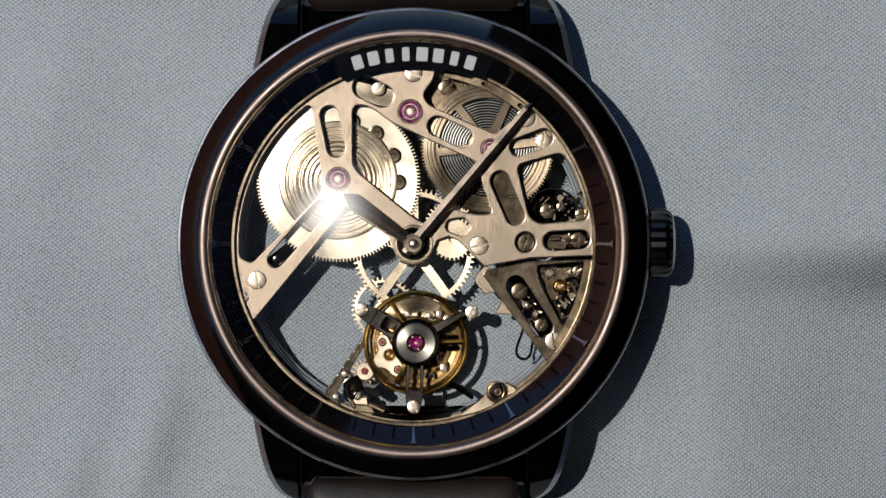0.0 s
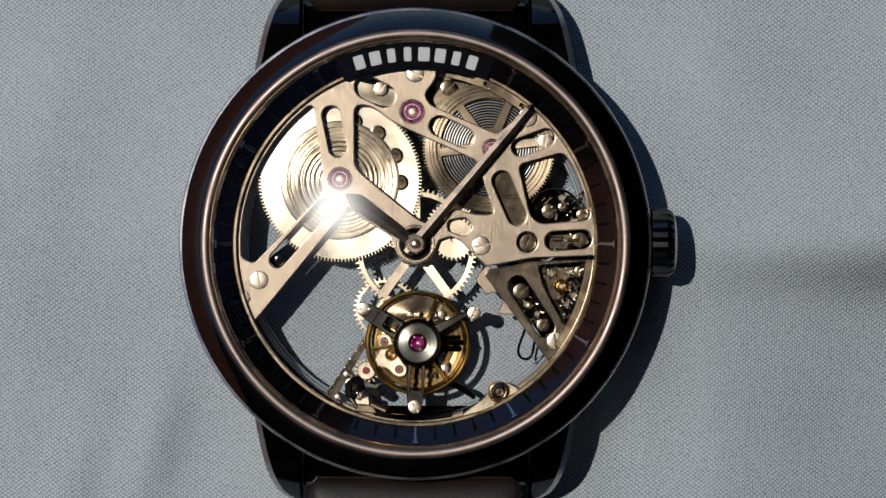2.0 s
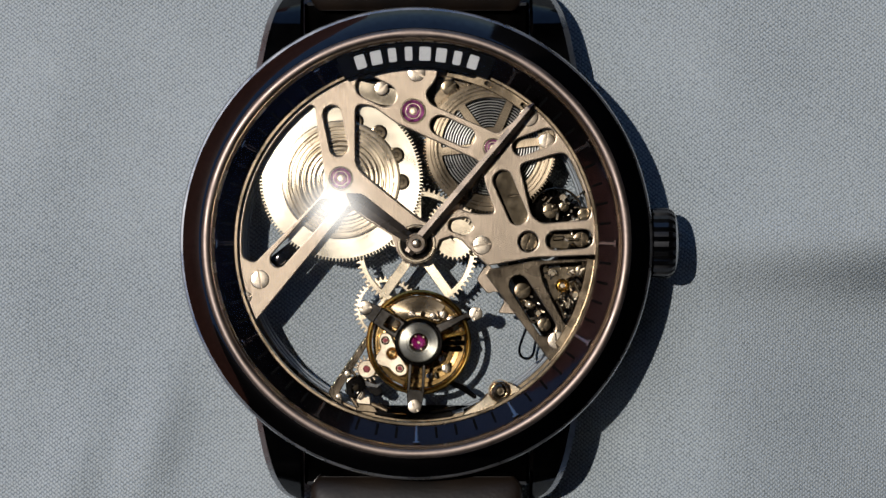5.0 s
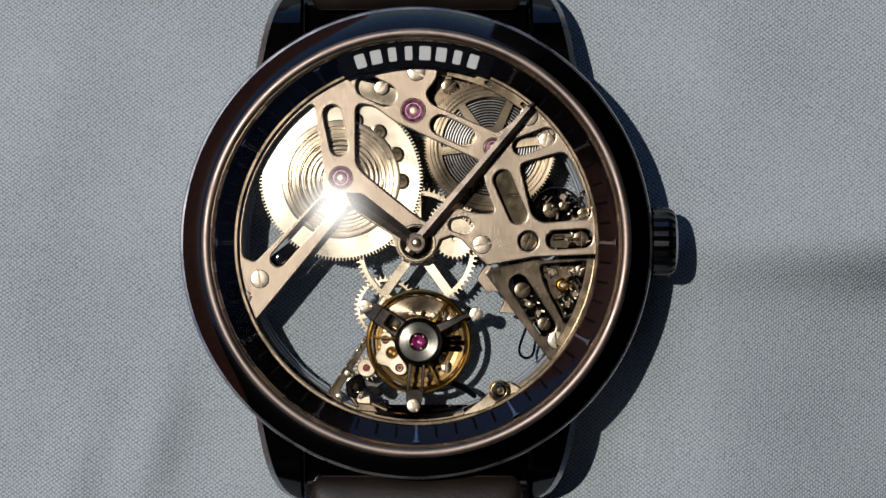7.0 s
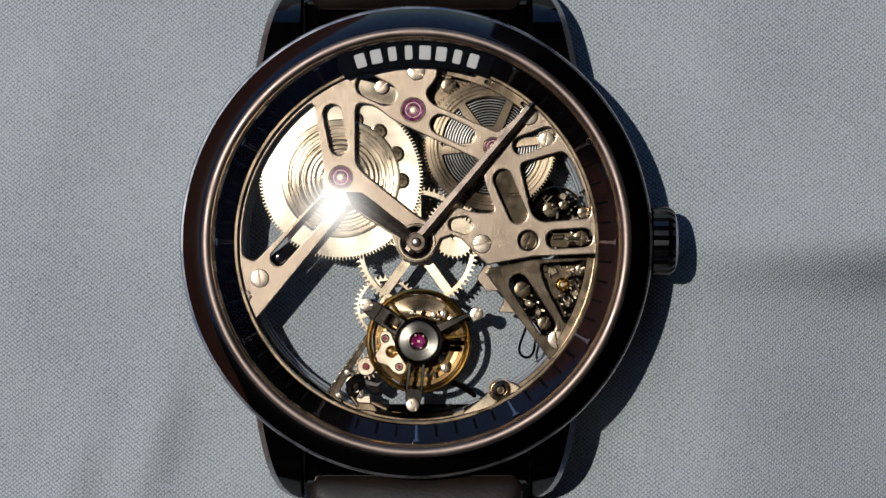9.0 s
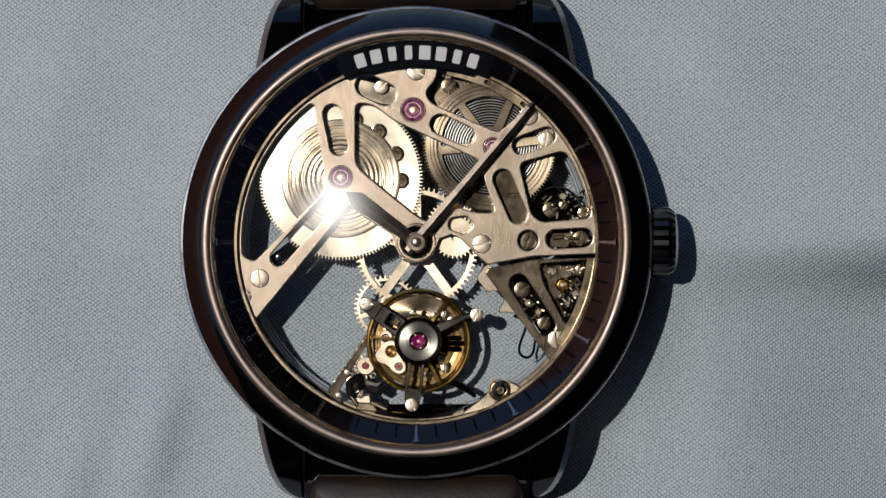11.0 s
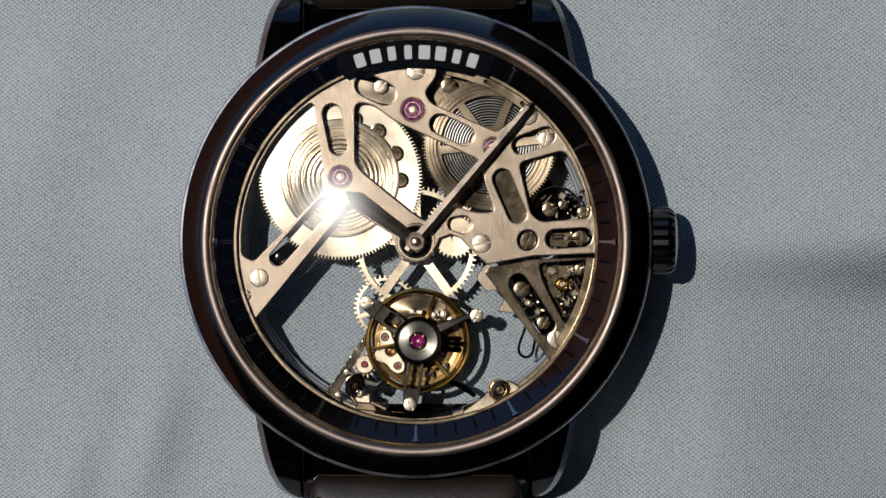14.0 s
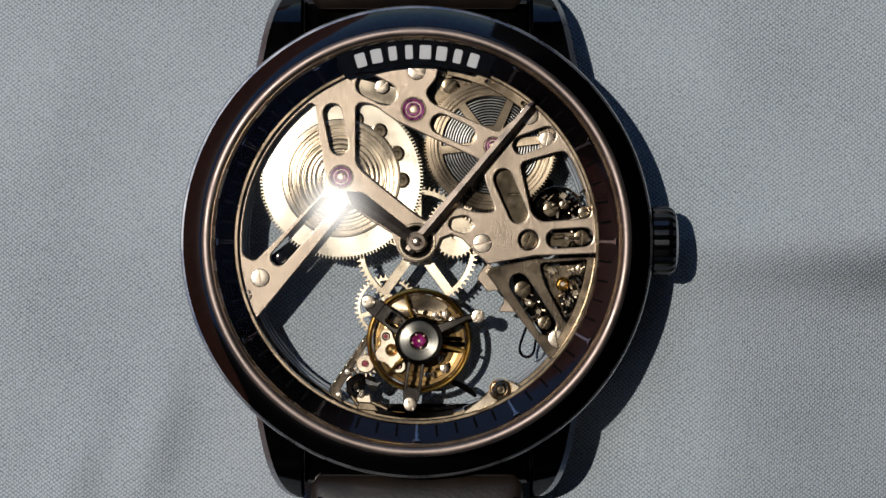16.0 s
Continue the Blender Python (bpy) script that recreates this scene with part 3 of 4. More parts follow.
# main openwork bridge, upper face at 6.1
def main_bridge():
    outer = arc(15.95, 206, 83, 60)
    outer += rounded([(1.95, 15.6), (1.75, 14.5), (0.75, 13.25), (1.3, 12.3), (7.3, 9.7), (9.3, 11.4), (10.4, 12.05)], 0.5)[5:-1]
    outer += arc(15.95, 48.8, -3.4, 40)
    outer += [(15.75, -1.05), (10.4, -1.25), (6.3, -2.0), (5.0, -0.8), (4.0, 0.25), (3.1, 0.65), (2.1, 0.3), (1.7, -0.7)]
    outer += arc(1.85, -28, -165, 14)
    outer += [(-2.2, 0.7), (-4.6, 2.2), (-6.0, 3.3), (-7.3, 1.6), (-9.4, -1.0)]
    holes = [
        rounded([(-5.4, 12.35), (-3.9, 12.2), (-1.9, 10.7), (5.75, 7.2), (6.15, 5.1), (7.1, 2.6), (5.1, 2.6), (3.6, 3.2), (1.1, 1.7),
                 (-0.1, 2.4), (-4.8, 6.2), (-5.4, 7.0)], 0.7),
        slot(-7.45, 11.4, -6.85, 8.5, 1.65),
        rounded(arc(15.45, 127.5, 184.5, 30)[::3] + [(-14.3, -1.75), (-8.4, 4.2), (-8.0, 5.2), (-9.0, 12.1)], 0.45),
        slot(-8.1, 3.2, -12.2, -1.4, 1.45),
        slot(2.1, 10.45, 4.35, 9.4, 1.75),
        slot(-4.4, 13.9, -2.75, 13.1, 2.0),
        slot(9.3, 8.55, 11.55, 9.4, 1.6),
        slot(7.65, 5.6, 9.0, 2.5, 1.75),
        rounded([(9.1, 7.0), (13.1, 8.1), (14.2, 6.6), (15.55, 3.0), (15.35, 2.1), (11.1, 1.75), (10.2, 2.4)], 0.6),
        slot(12.3, 0.25, 14.8, 0.4, 1.7),
        arc(0.92, 0, 345, 23, 9.9, 0.15),
        rounded([(2.9, 2.1), (4.5, 2.35), (5.15, 1.5), (4.4, 0.65), (2.8, 1.2)], 0.4),
    ]
    return plate(outer, holes, 5.45, 6.1, 0.1, 0.24)


def lower_bridge():
    # diagonal arm from the middle to the rim, with its long slot
    outer = [(6.4, -2.3), (10.4, -1.55), (15.6, -1.35)] + arc(15.85, -5, -42, 24) + [(11.9, -10.55), (6.1, -2.75)]
    holes = [slot(9.1, -3.7, 11.5, -7.4, 1.75),
             rounded([(10.9, -1.95), (15.2, -1.6), (15.2, -3.0), (13.75, -6.9), (13.2, -7.2), (11.3, -3.6)], 0.4)]
    return plate(outer, holes, 4.85, 5.4, 0.1, 0.22)


def base_plate():
    # ring with the lower bridges and the openings where the cloth shows
    ring = plate(arc(16.9, 0, 355, 71), [arc(15.55, 0, 355, 71)], 3.5, 4.0, 0.05)
    top = plate(rounded([(1.5, 15.5), (6.5, 14.6), (11.0, 11.2), (12.8, 8.8), (9.0, 6.0), (3.0, 8.5), (0.0, 11.0)], 1.0), (), 3.3, 3.8, 0.06)
    mid = plate(rounded([(6.4, -1.8), (5.8, -2.4), (5.3, -3.2), (6.3, -4.5), (7.0, -4.25), (7.7, -4.5), (7.75, -5.3), (7.2, -6.2), (9.1, -6.3), (10.0, -6.6)], 0.3), (), 4.2, 4.7, 0.06)
    works = plate(rounded([(8.0, 3.0), (15.4, 2.6), (15.3, -3.0), (13.6, -7.5), (12.0, -9.5), (9.0, -5.0), (8.0, -1.0)], 0.8), [slot(11.2, 6.0, 12.0, 5.2, 0.2)], 3.3, 3.8, 0.06)
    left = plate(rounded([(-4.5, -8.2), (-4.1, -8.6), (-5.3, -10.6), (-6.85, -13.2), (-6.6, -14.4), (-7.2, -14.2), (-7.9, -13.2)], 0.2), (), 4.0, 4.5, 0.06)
    corner = plate(rounded([(-5.2, -13.9), (-3.9, -14.2), (-3.4, -15.1), (-5.4, -14.9)], 0.2), (), 4.0, 4.5, 0.08)
    right = plate(rounded([(8.3, -12.3), (9.6, -13.1), (8.2, -14.3), (4.3, -15.9), (4.0, -15.2), (6.0, -13.7), (7.2, -12.1)], 0.4),
                  [arc(0.95, 0, 345, 23, 7.4, -13.1)], 4.4, 5.0, 0.09)
    foot = plate(rounded(arc(15.7, 256, 282, 16) + arc(15.2, 282, 256, 16), 0.2), (), 3.9, 4.3, 0.05)
    return (("base_ring", ring, M_PLATE, "gilt ring of the base plate"), ("base_plate", top, M_PLATE, "grained gilt base plate under the barrel"),
            ("middle_plate", mid, M_BRIDGE, "notched champagne plate"), ("works_plate", works, M_DARK, "dark plate of the winding works"),
            ("lower_left_arm", left, M_SHADED, "gilt arm of the base plate"), ("lower_right_arm", right, M_EDGE, "bright gilt arm of the base plate"),
            ("foot_arc", foot, M_DARK, "dark arched foot plate"), ("corner_plate", corner, M_PLATE, "small gilt corner of the base plate"))


def build_barrel(x, y, z, r, teeth, rim_mat, cover_mat, arbor, rivets):
    """A spring barrel: toothed drum with turned steps, coil and arbor."""
    drum_part = part("barrel_wheel", wheel(r, teeth, 0.3, 0, 0.5, r * 0.72), rim_mat, watch, "gilt toothed barrel wheel with turned grooves", at=(x, y, z))
    prof = [(r * 0.70, 0.0), (r * 0.70, 0.5), (r * 0.715, 0.52), (r * 0.715, 0.58), (r * 0.70, 0.62)]
    n = 10
    for i in range(n):
        ro = r * (0.68 - 0.047 * i)
        top = 0.62 - 0.04 * (i % 3)
        land = r * (0.028 - 0.006 * (i % 2))
        prof += [(ro, top), (ro - land, top), (ro - land - r * 0.002, 0.3), (ro - r * 0.045, 0.3)]
    prof += [(r * 0.2, 0.3), (r * 0.2, 0.0)]
    part("barrel_cover", lathe(prof, 128), cover_mat, drum_part, "stepped barrel cover")
    pts = []
    for i in range(260):
        a = i / 259 * 2 * math.pi * 5
        rr = r * (0.22 + 0.30 * i / 259)
        pts.append((rr * math.cos(a), rr * math.sin(a), 0.64))
    part("mainspring", tube(pts, 0.065, 6), arbor, drum_part, "coiled mainspring")
    part("arbor", drum(r * 0.17, 0.0, 0.8), M_STEEL, drum_part, "steel arbor")
    hole = None
    for a in rivets:
        at = (r * 0.735 * math.cos(radians(a)), r * 0.735 * math.sin(radians(a)), 0.505)
        if hole is None:
            hole = part("rivet", lathe([(0, 0.0), (0.72, 0.0), (0.72, 0.06), (0.58, 0.08), (0.52, 0.03), (0.26, 0.03), (0.2, 0.1), (0, 0.1)], 28, closed=False), M_WORKS, drum_part, "dark sunk rivet", at=at)
        else:
            twin(hole, at)
    return drum_part


def build_open_barrel(x, y, z, r, teeth):
    """The second barrel: a toothed cover with kidney windows over the coiled spring."""
    windows = []
    for k in range(6):
        a0, a1 = 71 + 60 * k, 121 + 60 * k
        windows.append(rounded(arc(4.35, a0, a1, 14) + arc(1.75, a1 - 9, a0 + 9, 8), 0.25, 3))
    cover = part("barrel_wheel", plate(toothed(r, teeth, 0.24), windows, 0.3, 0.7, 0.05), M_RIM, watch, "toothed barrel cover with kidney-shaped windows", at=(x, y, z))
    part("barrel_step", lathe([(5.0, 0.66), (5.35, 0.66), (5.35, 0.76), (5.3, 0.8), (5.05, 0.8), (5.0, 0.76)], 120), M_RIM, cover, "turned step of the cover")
    part("barrel_step", lathe([(4.62, 0.66), (4.78, 0.66), (4.78, 0.74), (4.62, 0.74)], 120), M_WORKS, cover, "dark turned groove line")
    turns = 12
    pts = []
    for i in range(turns * 40):
        a = i / 40 * 2 * math.pi
        rr = 1.6 + 2.9 * i / (turns * 40)
        pts.append((rr * math.cos(a), rr * math.sin(a), 0.12))
    part("mainspring", tube(pts, 0.075, 6), M_COIL, cover, "coiled steel mainspring")
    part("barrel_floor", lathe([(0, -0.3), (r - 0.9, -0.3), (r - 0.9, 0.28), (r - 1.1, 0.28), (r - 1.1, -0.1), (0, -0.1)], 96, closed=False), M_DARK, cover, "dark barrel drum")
    part("arbor", drum(1.2, 0.0, 0.85), M_STEEL, cover, "steel arbor")


def build_jewel(x, y, z, r):
    seat = part("jewel_setting", lathe([(r + 0.04, -0.3), (r + 0.04, -0.09), (r + 0.02, -0.07), (r - 0.1, -0.07), (r - 0.1, -0.3)], 40), M_SHADED, watch, "gilt jewel setting", at=(x, y, z))
    part("jewel", lathe([(0.3 * r, -0.3), (r - 0.11, -0.3), (r - 0.11, -0.02), (0.86 * r, 0.05), (0.74 * r, -0.08), (0.6 * r, -0.22), (0.5 * r, -0.08), (0.44 * r, -0.06), (0.3 * r, -0.2)], 40), M_RUBY, seat, "pink ruby bearing", smooth=50)
    part("pivot", lathe([(0, -0.3), (0.26 * r, -0.3), (0.26 * r, -0.12), (0.2 * r, -0.06), (0, -0.05)], 24, closed=False), M_BRIGHT, seat, "bright pivot end")



SCREWS = [(-13.85, -3.2, 6.25, 0.82, 100), (5.8, -0.15, 6.2, 0.85, 10), (-3.1, 13.75, 5.7, 0.62, 40), (0.0, 15.1, 6.2, 0.8, 150),
          (9.9, 11.2, 6.3, 0.85, 40), (11.5, 9.1, 5.8, 0.7, 80), (12.4, -8.6, 5.55, 0.8, 100), (9.9, 0.15, 5.2, 0.85, 70),
          (-15.05, -4.75, 6.2, 0.5, 20), 
          (14.9, 2.6, 4.8, 0.6, 10), (14.6, 0.35, 4.9, 0.7, 90), (2.9, 13.9, 4.6, 0.7, 35)]


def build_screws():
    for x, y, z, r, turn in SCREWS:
        # low screws take darker brass: the shade of their recess, in colour
        part("screw", screw(r, 0.0, 0.9), M_SCREW if z > 5.4 else M_WORKS, watch, "slotted pale gilt screw" if z > 5.4 else "sunk screw with recess shade in its darker colour", at=(x, y, z), turn=turn)


def build_winding_details():
    """Dark screws, a small bright jewel and many small pieces added as glints in the winding works."""
    for x, y, r, turn in ((9.4, -4.2, 0.75, 30), (11.35, -7.2, 0.62, 60), (10.2, -5.5, 0.35, 10), (14.6, -2.4, 0.5, 70), (11.9, 2.9, 0.7, 15), (13.1, 3.3, 0.45, 50)):
        part("dark_screw", screw(r, 0.0, 0.9), M_WORKS, watch, "dark slotted screw", at=(x, y, 4.75), turn=turn)
    seat = part("small_jewel_setting", lathe([(0.3, 4.0), (0.62, 4.0), (0.62, 4.7), (0.5, 4.85), (0.38, 4.75), (0.3, 4.6)], 24), M_GOLD, watch, "yellow gold jewel setting", at=(12.95, -3.75, 0))
    part("small_jewel", drum(0.29, 4.0, 4.72, 0.1, 16), M_BRIGHT, seat, "bright pivot end")
    rnd = random.Random(5)
    fields = ((11.2, -2.2, 15.0, -2.9, 20), (12.6, -3.0, 14.9, -5.6, 36), (9.2, -4.6, 11.6, -7.2, 26), (11.3, 1.9, 15.0, 4.6, 26), (12.2, -0.3, 15.0, 0.9, 16), (12.9, -5.6, 13.9, -6.8, 7), (9.3, -0.3, 10.5, 0.6, 5), (7.6, 2.6, 9.2, 5.4, 10))
    for x0, y0, x1, y1, count in fields:
        for _ in range(count):
            x, y = rnd.uniform(x0, x1), rnd.uniform(y0, y1)
            w, l, z, tilt = rnd.uniform(0.08, 0.26), rnd.uniform(0.14, 0.6), rnd.uniform(4.3, 4.82), rnd.uniform(-22, 22)
            bm = plate(rounded([(-l / 2, -w / 2), (l / 2, -w / 2), (l / 2, w / 2), (-l / 2, w / 2)], 0.06, 2), (), -0.9, 0.0, 0.05)
            bmesh.ops.rotate(bm, verts=bm.verts, matrix=Matrix.Rotation(radians(tilt), 3, 'Y'))
            part("works_glint", bm, rnd.choice((M_WORKS, M_PLATE, M_SCREW, M_EDGE, M_BRIGHT)), watch, "small added piece that stands for a glint in the works", at=(x, y, z), turn=rnd.uniform(0, 180))


def build_train():
    build_winding_details()
    build_barrel(-6.7, 5.65, 4.4, 7.3, 146, M_BARREL, M_SNAIL, M_WORKS, (-2, 24, 51, 76))
    build_open_barrel(6.55, 8.6, 4.3, 6.0, 126)
    w = part("centre_wheel", wheel(5.5, 72, 0.32, 0, 0.35, 0.4, 0.75, 5, 1.6, 0.85), M_WHEEL, watch, "pale gilt centre wheel with five spokes", at=(0, -0.5, 3.95), turn=18)
    part("pinion", wheel(1.6, 14, 0.3, 0, 1.2, 0.3), M_STEEL, w, "steel pinion", at=(0, 0, 0.35))
    part("small_wheel", wheel(2.9, 40, 0.3, 0, 0.3, 0.3, 0.55, 4, 0.8, 0.45), M_WHEEL, watch, "small pale gilt wheel", at=(-2.7, -5.8, 3.5), turn=20)
    part("hub_wheel", wheel(2.0, 30, 0.25, 0, 0.35, 0.3), M_WHEEL, watch, "gilt wheel beside the hub", at=(3.4, 0.5, 5.0))
    part("third_wheel", wheel(2.3, 34, 0.25, 0, 0.3, 0.3), M_BRIGHT, watch, "pale gilt intermediate wheel", at=(3.2, 1.5, 4.6))
    part("setting_wheel", wheel(2.1, 26, 0.4, 0, 0.4, 0.7), M_DARK, watch, "dark setting wheel", at=(12.4, 2.6, 4.0))
    part("click_spring", tube([(12.4 + 2.3 * math.cos(radians(a)), 2.6 + 2.3 * math.sin(radians(a)), 4.5) for a in range(-10, 210, 10)], 0.12), M_WORKS, watch, "curved click spring")
    lever = plate(rounded([(10.6, -2.2), (14.2, -2.0), (14.8, -2.8), (13.4, -3.1), (12.6, -5.2), (13.3, -6.6), (12.3, -6.6), (11.6, -3.3)], 0.3), (), 4.1, 4.5, 0.06)
    part("setting_lever", lever, M_WORKS, watch, "dark brass setting lever")
    yoke = plate(rounded([(11.6, 0.8), (15.2, 0.9), (15.2, 0.1), (13.6, 0.0), (13.5, -0.5), (11.7, -0.4)], 0.2), (), 4.2, 4.7, 0.06)
    part("yoke", yoke, M_WORKS, watch, "dark yoke")
    part("winding_stem", tube([(13.2, 0.1, 4.1), (20.8, 0.05, 3.6)], 0.5, 12), M_STEEL, watch, "steel winding stem")
    for x, y, r in ((11.6, 0.9, 0.3), (13.0, 4.1, 0.35), (12.0, -2.6, 0.4), (14.1, -4.6, 0.35), (13.4, -5.4, 0.3), (9.9, -5.4, 0.35), (10.8, -6.2, 0.3), (14.6, -2.6, 0.3)):
        part("pin", drum(r, 0, 0.9, 0.08, 16), M_EDGE, watch, "small gilt pin", at=(x, y, 3.8))
    for x, y, dx, dy, w, z in ((11.2, -2.2, 0.9, 0.5, 0.35, 4.5), (13.4, -2.4, 1.2, -0.5, 0.3, 4.6), (14.0, -3.4, 0.6, -1.4, 0.35, 4.5), (12.4, -5.0, 0.6, -1.1, 0.3, 4.6),
                                 (9.4, -4.9, 0.8, -0.6, 0.3, 4.3), (10.6, -5.6, 0.5, -1.0, 0.25, 4.4), (11.3, 3.3, 0.8, 0.9, 0.25, 4.6), (13.6, 1.9, 0.9, 0.3, 0.3, 4.6),
                                 (12.1, 0.4, 1.0, 0.1, 0.4, 5.0), (13.5, 0.4, 0.9, -0.1, 0.3, 5.1), (9.6, -0.1, 0.5, 0.7, 0.2, 5.1), (14.9, -1.6, -0.3, -1.5, 0.3, 4.7)):
        d = Vector((dx, dy)).normalized() * 0.5 * w
        bm = plate(rounded([(x - d.y, y + d.x), (x + d.y, y - d.x), (x + dx + d.y, y + dy - d.x), (x + dx - d.y, y + dy + d.x)], 0.1), (), z - 0.9, z, 0.1)
        part("works_lever", bm, M_EDGE if (x * 7) % 2 > 1 else M_WORKS, watch, "small lever of the winding works")
    for x, y, r, z, m in ((-5.6, -12.5, 0.7, 4.6, M_WORKS), (-5.0, -13.5, 0.4, 4.9, M_SCREW), (-6.1, -11.6, 0.35, 4.8, M_EDGE), (-4.2, -12.6, 0.3, 4.4, M_STEEL), (-6.9, -13.6, 0.3, 4.9, M_SCREW)):
        part("foot_screw", screw(r, z, 0.8, r * 0.3), m, watch, "small slotted screw beside the cage", at=(x, y, 0), turn=60 * x)
    for x0, y0, x1, y1, w in ((-6.3, -13.0, -5.2, -14.6, 0.3), (-5.9, -11.2, -4.9, -12.4, 0.25), (-4.6, -14.0, -2.6, -14.9, 0.35), (4.2, -14.9, 6.2, -13.9, 0.3), (-3.4, -14.2, -2.2, -14.9, 0.2), (1.2, -15.0, 3.6, -14.6, 0.4)):
        d = (Vector((x1, y1)) - Vector((x0, y0))).normalized() * w / 2
        bm = plate(rounded([(x0 - d.y, y0 + d.x), (x0 + d.y, y0 - d.x), (x1 + d.y, y1 - d.x), (x1 - d.y, y1 + d.x)], 0.08), (), 3.9, 4.6, 0.1)
        part("foot_bar", bm, M_PLATE if x0 < -4 else M_DARK, watch, "narrow bar of the base plate beside the cage")
    # dark looped plate, gilt block and a row of small studs beside the cage
    part("foot_loop", plate(rounded([(-6.3, -12.3), (-4.9, -11.5), (-4.5, -12.6), (-5.2, -13.9), (-6.2, -13.6)], 0.4),
                            [rounded([(-5.75, -12.7), (-5.15, -12.4), (-5.1, -13.1), (-5.6, -13.4)], 0.25)], 4.0, 4.9, 0.12), M_DARK, watch, "dark polished loop of the base plate")
    part("foot_block", plate(rounded([(-5.5, -13.75), (-4.1, -13.5), (-4.0, -14.4), (-5.3, -14.3)], 0.15), (), 3.9, 4.8, 0.12), M_BRIGHT, watch, "bright gilt block at the rim")
    for k in range(13):
        part("edge_stud", lathe([(0.14, -0.4), (0.13, 0.0), (0.08, 0.07), (0, 0.09)], 10, closed=False), M_EDGE if k % 2 else M_WORKS, watch, "small stud along the arm",
             at=(-7.5 + 0.25 * k, -12.75 + 0.355 * k, 4.62))
    part("foot_lever", plate(rounded([(-5.2, -11.9), (-3.6, -12.5), (-2.9, -12.3), (-3.5, -12.9), (-5.3, -12.5)], 0.12), (), 4.3, 4.6, 0.06), M_STEEL, watch, "thin steel lever")
    part("foot_strap", plate(rounded([(2.4, -11.9), (4.4, -12.7), (5.4, -13.6), (5.2, -13.9), (4.0, -13.1), (2.2, -12.3)], 0.2), (), 3.9, 4.2, 0.06), M_DARK, watch, "dark strap of the base plate")
    part("foot_bearing_ring", lathe([(0.72, 4.5), (0.93, 4.5), (0.93, 5.0), (0.82, 5.08), (0.72, 5.0)], 28), M_EDGE, watch, "gilt ring round the bearing", at=(7.4, -13.1, 0))
    part("foot_bearing", lathe([(0.7, 4.3), (0.7, 4.95), (0.6, 5.12), (0.42, 5.2), (0.36, 5.12), (0.2, 5.1), (0, 5.16)], 28, closed=False), M_WORKS, watch, "dark round bearing", at=(7.4, -13.1, 0))
    floor_a = plate(rounded([(-5.6, 14.6), (-1.4, 13.6), (-1.4, 12.2), (-3.0, 12.2), (-5.6, 13.2)], 0.4), (), 4.95, 5.2, 0.05)
    part("oval_floor", floor_a, M_EDGE, watch, "grained gilt plate under the oval cut-out")
    floor_b = plate(rounded([(6.4, 6.2), (8.8, 6.6), (10.4, 1.8), (9.0, 1.0), (7.2, 2.6)], 0.4), [slot(8.2, 4.2, 9.2, 4.25, 0.12)], 4.9, 5.2, 0.05)
    part("slot_floor", floor_b, M_WORKS, watch, "dark brass plate under the slot")
    part("rim_arc", plate(arc(15.92, 49.5, 80, 24) + arc(15.0, 80, 49.5, 24), [slot(6.2, 14.2, 6.6, 14.0, 0.3), slot(9.4, 12.3, 9.7, 12.0, 0.3)], 5.2, 5.7, 0.06), M_PLATE, watch, "gilt arc of the base plate over the barrel")
    part("rim_arc", plate(arc(15.84, -36, -5, 24) + arc(15.12, -5, -36, 24), (), 5.42, 5.6, 0.06), M_PLATE, watch, "gilt arc beside the winding works")
    part("hub_ring", lathe([(1.42, 6.05), (1.7, 6.05), (1.7, 6.2), (1.62, 6.28), (1.5, 6.28), (1.42, 6.2)], 48), M_EDGE, watch, "polished ring round the hub")
    # dark disc laid on the bridge in place of the recess's shade
    part("hub_shade_disc", lathe([(0.5, 6.05), (1.4, 6.05), (1.4, 6.16), (0.5, 6.16)], 40), M_DARK, watch, "dark disc under the pointers for shade in the hub recess")
    part("slot_lever", plate(rounded([(-13.2, -1.4), (-12.0, -2.6), (-10.0, -0.4), (-10.9, 0.4)], 0.3), (), 4.2, 4.7, 0.1), M_DARK, watch, "dark lever under the slot")
    part("slot_screw", screw(0.55, 0.0, 0.6), M_DARK, watch, "dark slotted screw", at=(-12.0, -1.4, 5.0), turn=40)
    loop = [(9.75, -7.5, 5.0), (9.5, -8.2, 5.0), (9.15, -9.1, 5.0), (9.1, -9.75, 5.0), (9.45, -10.2, 5.0), (10.0, -10.25, 5.0), (10.4, -9.8, 5.0), (10.5, -9.0, 5.0), (10.65, -8.4, 5.0)]
    for _ in range(2):
        loop = [loop[0]] + [tuple(Vector(p) * k + Vector(q) * (1 - k)) for p, q in zip(loop, loop[1:]) for k in (0.75, 0.25)] + [loop[-1]]
    part("wire_spring", tube(loop, 0.12), M_DARK, watch, "dark looped wire spring")


